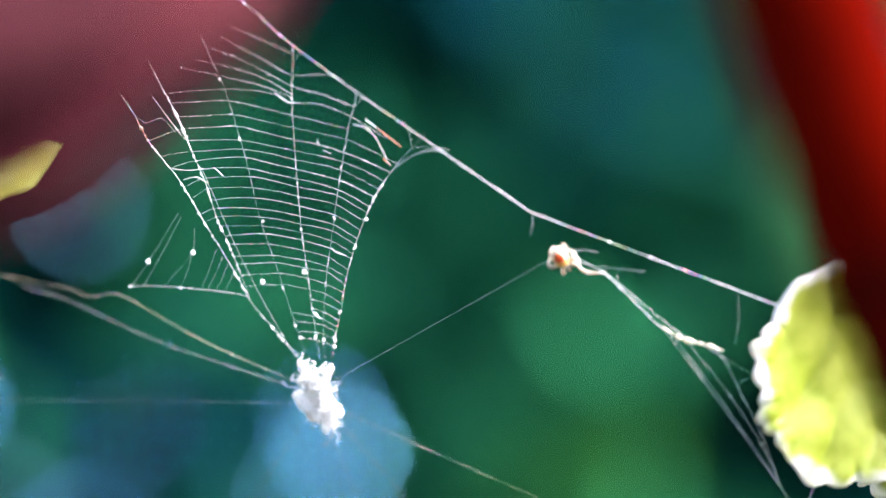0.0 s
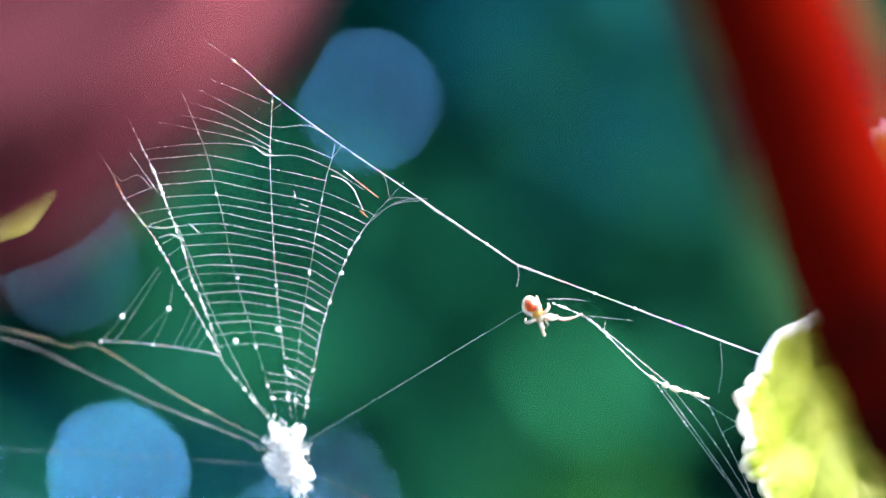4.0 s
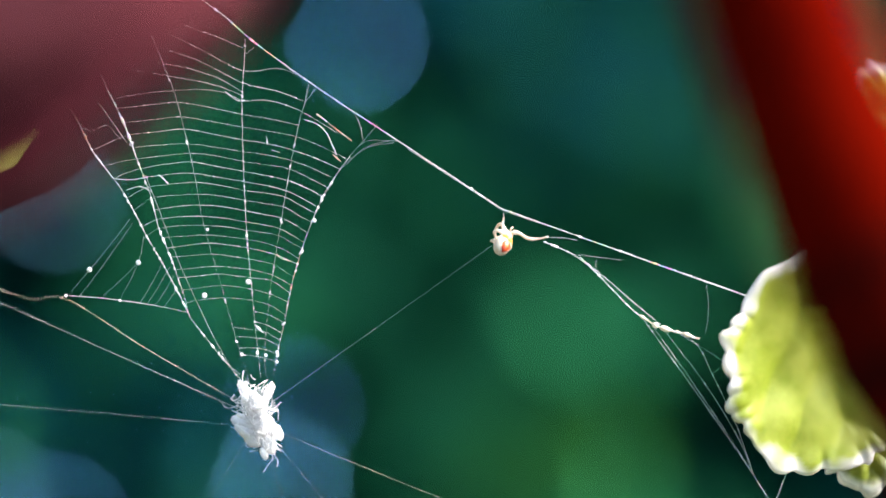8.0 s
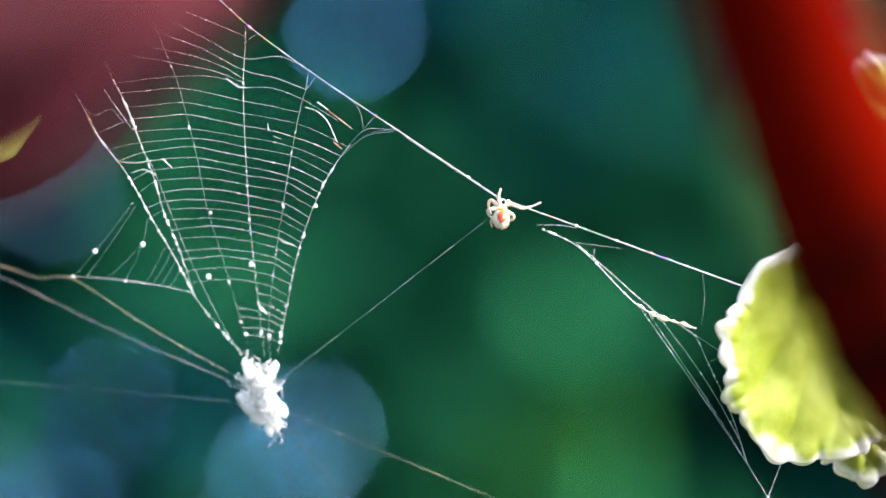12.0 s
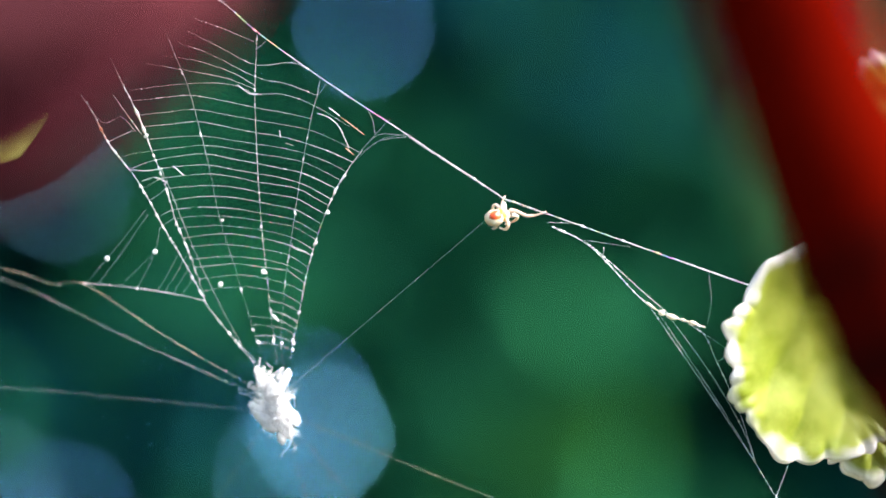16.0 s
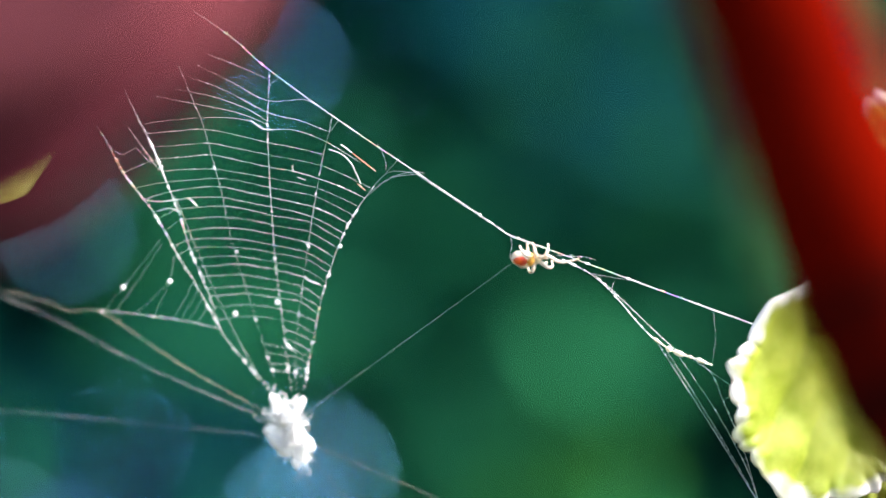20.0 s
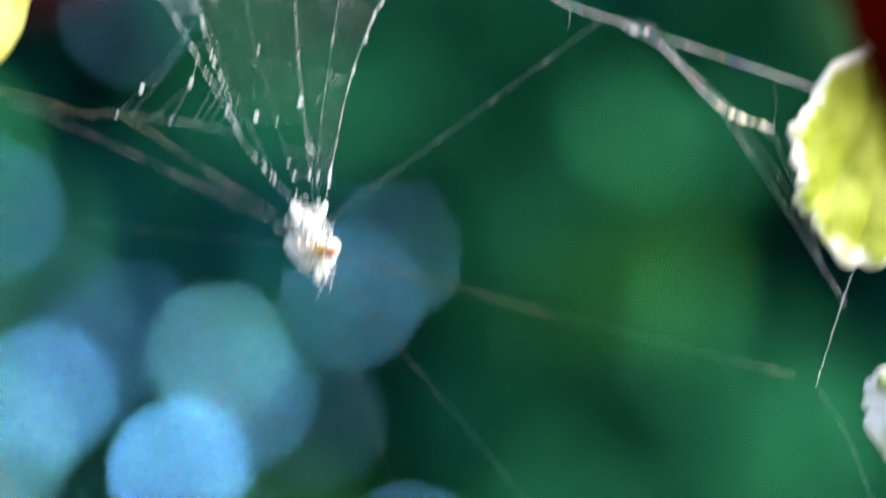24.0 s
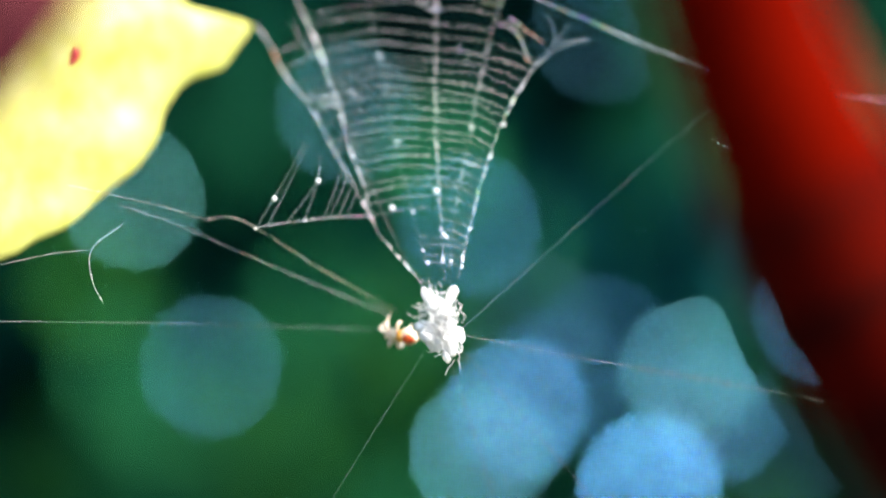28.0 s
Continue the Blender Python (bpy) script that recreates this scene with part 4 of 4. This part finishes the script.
# ---- what moves ----
def web_pose(tilt, theta, du, dn, roll=0.0, about=(460, 720), yaw=0.0):
    """The web tilted in its plane with the bridge, swung about it by theta degrees, shifted du along and dn across it in millimetres, and rolled and turned about one of its points."""
    u, n = Vector((-0.889, 0, 0.458)), Vector((-0.458, 0, -0.889))
    turn = Matrix.Rotation(radians(theta), 4, u)
    if (turn @ n).y < 0:
        turn = Matrix.Rotation(radians(-theta), 4, u)
    swing = Matrix.Translation(PIVOT) @ Matrix.Rotation(radians(tilt), 4, "Y") @ Matrix.Translation(u * du * MM + n * dn * MM) @ turn
    hinge = hang(w(*about)) - PIVOT
    return swing @ Matrix.Translation(hinge) @ Matrix.Rotation(radians(yaw), 4, "Z") @ Matrix.Rotation(radians(roll), 4, "Y") @ Matrix.Translation(-hinge)


BACK = Vector((-0.0020, 0.010, -0.0008))


def late(t):
    """0 while the web hangs still, 1 once the hub is drawn up at the end."""
    k = min(1.0, max(0.0, (t - 24.0) / 2.5))
    return k * k * (3 - 2 * k)


def drift(t, about, shift, turn):
    """The slow drift of the threads in the last seconds: a shift in millimetres and a turn in degrees about a point."""
    k = min(1.0, max(0.0, (t - 25.6) / 1.3))
    k = k * k * (3 - 2 * k)
    return Matrix.Translation(Vector(about) + Vector(shift) * MM * k) @ Euler([radians(a) * k for a in turn]).to_matrix().to_4x4() @ Matrix.Translation(-Vector(about))


def web_drift(t):
    return drift(t, (-0.03, 0.0149, 0.5986), (7.1, -36, 2.4), (8.5, -1.4, 14.5))


def bridge_drift(t):
    return drift(t, (-0.0046, 0, 0.6152), (7.4, -20, 5.2), (-1.7, -10.3, -1.0))


def guy_drift(t):
    return drift(t, (-0.0606, -0.0047, 0.5859), (-0.3, 0.1, 1.85), (12.2, 8.95, 17.7))


def between(rows, t):
    """The value at t of rows of (time, value)."""
    if t <= rows[0][0]:
        return rows[0][1]
    for (a, x), (b, y) in zip(rows, rows[1:]):
        if t <= b:
            return x + (y - x) * (t - a) / (b - a)
    return rows[-1][1]


def place_line(swings, sits):
    """Keys the sliding pieces from the hub, past the spider's weight, to the bridge."""
    joint = ((0, 910), (3, 875), (8, 869), (18, 868), (19.5, 880), (20.5, 905), (22.5, 932), (28, 932))
    sag = ((20.5, 0.0), (21.5, 3.0), (22.5, 6.5), (23.0, 9.0), (23.3, 8.0), (23.6, 4.5), (24.0, 0.0))
    where = ((20.5, 0.95), (22.5, 0.90), (23.0, 0.65), (23.3, 0.40), (23.6, 0.25), (24.0, 0.1))
    keyed = [[] for _ in STRANDS]
    for t, b, a, du, dn in swings:
        u = between(joint, t)
        top = bridge_drift(t) @ web_pose(b, 0, 0, 0) @ (w(u, 352 + (u - 868) * 0.359) - PIVOT)
        if t <= 22.5:
            body = next(p for q, p in sits if q >= t) + Vector((-0.0012, 0, 0))
            top = body.lerp(top, min(1.0, max(0.0, (t - 20.5) / 2)))
        hub = web_drift(t) @ Matrix.Translation(BACK * late(t)) @ web_pose(b, a, du, dn, 2.0 * late(t), yaw=18 * late(t)) @ (hang(w(486, 692).lerp(w(500, 735), min(1.0, max(0.0, (t - 25.6) / 1.3)))) - PIVOT)
        path = [hub, hub.lerp(top, between(where, t)) - Vector((0, 0, between(sag, t) * MM)), top]
        one, two = (path[1] - hub).length, (top - path[1]).length

        def spot(d):
            return hub.lerp(path[1], d / one) if d < one else path[1].lerp(top, min(1.0, (d - one) / two))

        for k, rows in enumerate(keyed):
            s0 = k * (one + two - PIECE) / (len(keyed) - 1)
            p, q = spot(s0), spot(s0 + PIECE)
            rows.append((t, Matrix.Translation(p - line.location) @ (q - p).to_track_quat("Z", "Y").to_matrix().to_4x4()))
    for ob, rows in zip(STRANDS, keyed):
        walk(ob, rows)


def motions():
    swings = (
        (0, 1.20, 27.48, -1.09, 0.00),
        (0.5, 1.20, 27.55, -1.21, 0.00),
        (1, 1.20, 24.70, -1.00, 0.00),
        (1.5, 1.20, 24.32, -0.78, 0.00),
        (2, 1.20, 24.39, -0.62, 0.00),
        (2.5, 1.20, 22.90, 0.06, 0.00),
        (3, 1.20, 23.04, 0.43, 0.00),
        (3.5, 1.10, 21.75, 0.45, 0.00),
        (5.5, 0.40, 15.63, 0.84, 0.00),
        (6, 0.70, 19.71, 1.07, 0.00),
        (6.5, 0.20, 17.94, 1.79, 0.00),
        (7, -0.30, 12.09, 2.46, 0.00),
        (7.5, -0.15, 10.72, 2.07, 0.00),
        (8, 0.00, 8.90, 2.06, 0.00),
        (8.5, -0.10, 7.00, 2.18, 0.00),
        (9, -0.20, 11.41, 2.18, 0.00),
        (9.5, -0.30, 7.97, 2.63, 0.00),
        (10, -0.40, 21.76, 2.64, 0.00),
        (10.5, 0.30, 26.95, 2.30, 0.00),
        (11, 1.00, 25.80, 1.67, 0.00),
        (11.5, 0.60, 19.20, 1.66, 0.00),
        (13.5, 0.20, 14.52, 0.96, 0.00),
        (14, 0.00, 19.17, 0.54, 0.00),
        (14.5, 0.00, 17.72, 0.56, 0.00),
        (15, 0.00, 15.60, 0.33, 0.00),
        (15.5, 0.00, 10.31, 0.25, 0.00),
        (16, 0.00, 15.21, 0.55, 0.00),
        (16.5, 0.00, 13.91, 0.34, 0.00),
        (17, 0.00, 13.70, 0.45, 0.00),
        (17.5, -0.25, 12.79, 0.99, 0.00),
        (18, -0.50, 9.21, 1.45, 0.00),
        (18.5, -0.70, 2.01, 1.26, 0.00),
        (19, -0.60, 7.92, 1.32, 0.00),
        (19.5, 0.00, 13.77, 0.73, 0.00),
        (20, 0.60, 21.20, -0.31, 0.00),
        (20.5, 1.20, 23.77, -0.53, 0.00),
        (22.5, -0.20, 11.72, 1.63, 0.00),
        (23, -1.00, 2.39, 1.27, 0.00),
        (23.3, -1.05, 0.00, 1.59, 0.89),
        (23.6, -1.10, 0.00, 2.62, 2.51),
        (24, -0.76, 4.00, 2.49, 3.41),
        (24.3, -0.50, 7.00, 1.83, 1.98),
        (24.6, -0.29, 10.00, 0.00, 0.00),
        (25, 0.00, 10.00, 0.00, 0.00),
        (25.5, 0.00, 10.00, 0.00, 0.00),
        (26, 0.00, 10.00, 0.00, 0.00),
        (26.5, 0.00, 10.00, 0.00, 0.00),
        (27, 0.00, 10.00, 0.00, 0.00),
        (27.5, 0.00, 10.00, 0.00, 0.00),
        (28, 0.00, 10.00, 0.00, 0.00),
    )
    walk(web, [(t, web_drift(t) @ Matrix.Translation(BACK * late(t)) @ web_pose(b, a, du, dn, 2.0 * late(t), yaw=18 * late(t))) for t, b, a, du, dn in swings])
    droop = ((0, 0), (20, 0), (22.5, -2), (23.3, -4), (24, -6.2), (28, -6.2))
    walk(low_guy, [(t, web_drift(t) @ Matrix.Translation(BACK * late(t)) @ web_pose(b, a, du, dn, 2.0 * late(t) + between(droop, t), (490, 740), 18 * late(t))) for t, b, a, du, dn in swings])
    early = ((0, -12), (1, -9.5), (2, -9), (3, -7.5), (5.5, -6.8), (6, -6.3), (7, -3.2), (9, -4), (11, -5), (14, -4.8), (17, -3.2), (20, -5), (23, -2), (24, -0.8), (28, -0.8))
    walk(guys, [(t, guy_drift(t) @ web_pose(b, a, du, dn, between(early, t) - 5.0 * late(t), yaw=24 * late(t))) for t, b, a, du, dn in swings])
    walk(corner, [(t, drift(t, (-0.047, 0.0033, 0.5943), (-0.4, -1.0, 0.1), (5.8, -4.6, 13.8)) @ web_pose(b, a, du, dn, between(early, t) * 0.8 - 5.0 * late(t), (336, 533), 24 * late(t))) for t, b, a, du, dn in swings])
    walk(bridge, [(t, bridge_drift(t) @ web_pose(b, 0, 0, 0)) for t, b, a, du, dn in swings])
    runs = (
        (0, 0.01157, -0.00100, 0.60159, -20, -10),
        (0.5, 0.01147, -0.00100, 0.60152, -17, -8),
        (1, 0.01117, -0.00100, 0.60232, -13, -7),
        (1.5, 0.01103, -0.00100, 0.60224, -10, -5),
        (2, 0.01002, -0.00100, 0.60195, -7, -3),
        (2.5, 0.00899, -0.00100, 0.60171, -3, -2),
        (3, 0.00983, -0.00100, 0.60093, 0, 0),
        (3.5, 0.00958, -0.00100, 0.60107, -15, -4),
        (4.5, 0.01010, -0.00100, 0.60180, -50, -12),
        (5.5, 0.01058, -0.00100, 0.60248, -80, -20),
        (6, 0.01107, -0.00100, 0.60189, -95, -35),
        (6.5, 0.01084, -0.00100, 0.60250, -100, -32),
        (7, 0.00876, -0.00100, 0.60234, -115, -30),
        (7.5, 0.00827, -0.00100, 0.60285, -120, -28),
        (8, 0.00731, -0.00100, 0.60255, -125, -25),
        (8.5, 0.00689, -0.00100, 0.60218, -138, -25),
        (9, 0.00717, -0.00100, 0.60241, -150, -25),
        (9.5, 0.00716, -0.00100, 0.60181, -152, -25),
        (10, 0.00758, -0.00100, 0.60156, -150, -20),
        (10.5, 0.00801, -0.00100, 0.60266, -158, -15),
        (11, 0.00805, -0.00100, 0.60444, -165, -10),
        (11.5, 0.00777, -0.00100, 0.60493, -165, -8),
        (13.5, 0.00722, -0.00100, 0.60530, -168, 0),
        (14, 0.00827, -0.00100, 0.60362, -170, 0),
        (14.5, 0.00757, -0.00100, 0.60394, -160, 10),
        (15, 0.00732, -0.00100, 0.60423, -150, 20),
        (15.5, 0.00732, -0.00100, 0.60425, -135, 18),
        (16, 0.00602, -0.00100, 0.60485, -120, 15),
        (16.5, 0.00665, -0.00100, 0.60450, -100, 0),
        (17, 0.00679, -0.00100, 0.60422, -80, -15),
        (17.5, 0.00665, -0.00100, 0.60432, -68, -15),
        (18, 0.00724, -0.00100, 0.60359, -55, -15),
        (18.5, 0.00728, -0.00100, 0.60334, -33, -8),
        (19, 0.00727, -0.00100, 0.60330, -10, 0),
        (19.5, 0.00777, -0.00100, 0.60378, -35, -15),
        (20, 0.00963, -0.00100, 0.60442, -80, -30),
        (20.5, 0.01203, -0.00100, 0.60481, -90, -30),
        (22.5, 0.00949, 0.00188, 0.59439, 40, 20),
        (23, 0.00087, -0.00320, 0.58352, 60, 50),
        (23.3, -0.00823, -0.00320, 0.57366, 66, 44),
        (23.6, -0.01849, -0.00320, 0.57382, 72, 38),
        (24, -0.02894, 0.00029, 0.57105, 80, 30),
        (24.3, -0.02840, 0.00289, 0.57227, 83, 27),
        (24.6, -0.02638, 0.00548, 0.57363, 86, 24),
        (25, -0.02677, 0.00548, 0.57356, 90, 20),
        (25.5, -0.02596, 0.00548, 0.57331, 90, 20),
        (26, -0.02647, 0.00548, 0.57372, 90, 20),
        (26.5, -0.02662, 0.00548, 0.57427, 90, 20),
        (27, -0.02993, 0.00548, 0.57684, 90, 20),
        (27.5, -0.02992, 0.00548, 0.57658, 90, 20),
        (28, -0.03317, 0.00548, 0.57439, 90, 20),
    )
    slack = ((0, -3.2), (3, -3.2), (5.5, -1.5), (8, -1), (10, -1.8), (11, -1), (14, 0.3), (16, 0.3), (18, -0.8), (19, -0.8), (20, 1.5), (22.5, 3), (23, 3.5), (24, 2), (28, 2))
    walk(tangle, [(t, web_pose(b, 0, 0, 0, between(slack, t), (1313, 820))) for t, b, a, du, dn in swings])
    place_line(swings, [(t, Vector((x, y, z))) for t, x, y, z, ry, turn in runs])
    nods = ((0, -7, -28), (1, -7, -24), (2, -7, -18), (3, -5, -12), (5.5, 0, -12), (6, 0, -12), (7, 0, 0), (8, -8, 0), (10, 0, 0), (14, 0, 0), (19, 0, 0), (28, 0, 0))
    walk(yellow, [(t, pose(yellow.location.x + u * U12, yellow.location.y, yellow.location.z + v * U12)) for t, u, v in nods])
    for spray, rows in SWAYS:
        walk(spray, rows)
    walk(strand, [(t, pose(x, y, z)) for t, x, y, z in (
        (0, -0.06596, -0.05500, 0.53836),
        (24, -0.06596, -0.05500, 0.53836),
        (24.3, -0.06596, -0.05500, 0.53836),
        (24.6, -0.06397, -0.05500, 0.53941),
        (25, -0.06640, -0.05500, 0.53701),
        (25.5, -0.06653, -0.05500, 0.53610),
        (26, -0.06625, -0.05500, 0.53403),
        (26.5, -0.06417, -0.05500, 0.53780),
        (27, -0.08417, -0.05500, 0.52980),
        (28, -0.09417, -0.05500, 0.52780),
    )])
    curls = ((0, 45), (1, 50), (2, 20), (3, 0), (5.5, 20), (6, 10), (7, 40), (8, 80), (10, 80), (11, 60), (13.5, 45), (14, 45), (15, 45), (16, 55), (17, 75), (18, 50),
             (19, 0), (20, 5), (20.5, 10), (22.5, 45), (23, 40), (23.5, 45), (24, 30), (25, 40), (27, 30), (28, 45))
    for leg, root, axis, share, j in LEGS:
        rows = []
        for t, a in curls:
            stir = 9 * math.sin(t * 5.1 + j * 1.9 + share) if t > 18 else 4 * math.sin(t * 3.1 + j * 2.3)
            rows.append((t, Matrix.Translation(root) @ Matrix.Rotation(radians(a * share * 0.9 + stir), 4, axis)))
        walk(leg, rows)
    leans = ((0, 50), (1, 50), (2, 40), (3, 12), (6, 15), (8, 45), (11, 45), (15, 48), (17, 35), (18, 30), (19, 10), (20.5, 15), (28, 10))
    grasp = (((0, -15), (2, 15), (3, 18), (5.5, -20), (6, -8), (7, -5), (8, -8), (10, -12), (11, 5), (14, -2), (16, -2), (17, -6), (18, 2), (19, 5), (20, -5), (20.5, -10), (21.5, 70), (22.5, 150), (24, 170), (27, 178), (28, 185)),
             ((0, 80), (3, 105), (5.5, 105), (7, 105), (8, 105), (9, 105), (11, 100), (14, 100), (16, 95), (17, 75), (18, 95), (19, 95), (20, 115), (20.5, 120), (22.5, 65), (24, 100), (27, 120), (28, 115)))
    tucked = (((0, 0), (20.5, 0), (22, 68), (28, 68)), ((0, 0), (20.5, 0), (22.5, 35), (28, 35)))
    columns = [[(row[0], row[k]) for row in runs] for k in (4, 5)]
    for leg, root, k in GRIPS:
        rows = []
        for t in sorted({row[0] for row in runs} | {21.0, 21.5, 22.0}):
            body = (pose(0, 0, 0, 0, between(columns[0], t), 0) @ pose(0, 0, 0, between(leans, t), 0, between(columns[1], t))).to_3x3()
            turn = body.inverted() @ Matrix.Rotation(radians(-between(grasp[k], t)), 3, "Y") @ Matrix.Rotation(radians(between(tucked[k], t)), 3, "Z")
            rows.append((t, Matrix.Translation(root) @ turn.to_4x4()))
        walk(leg, rows)
    walk(spider, [(t, pose(x, y, z, 0, ry, 0) @ pose(0, 0, 0, between(leans, t), 0, turn)) for t, x, y, z, ry, turn in runs])


motions()
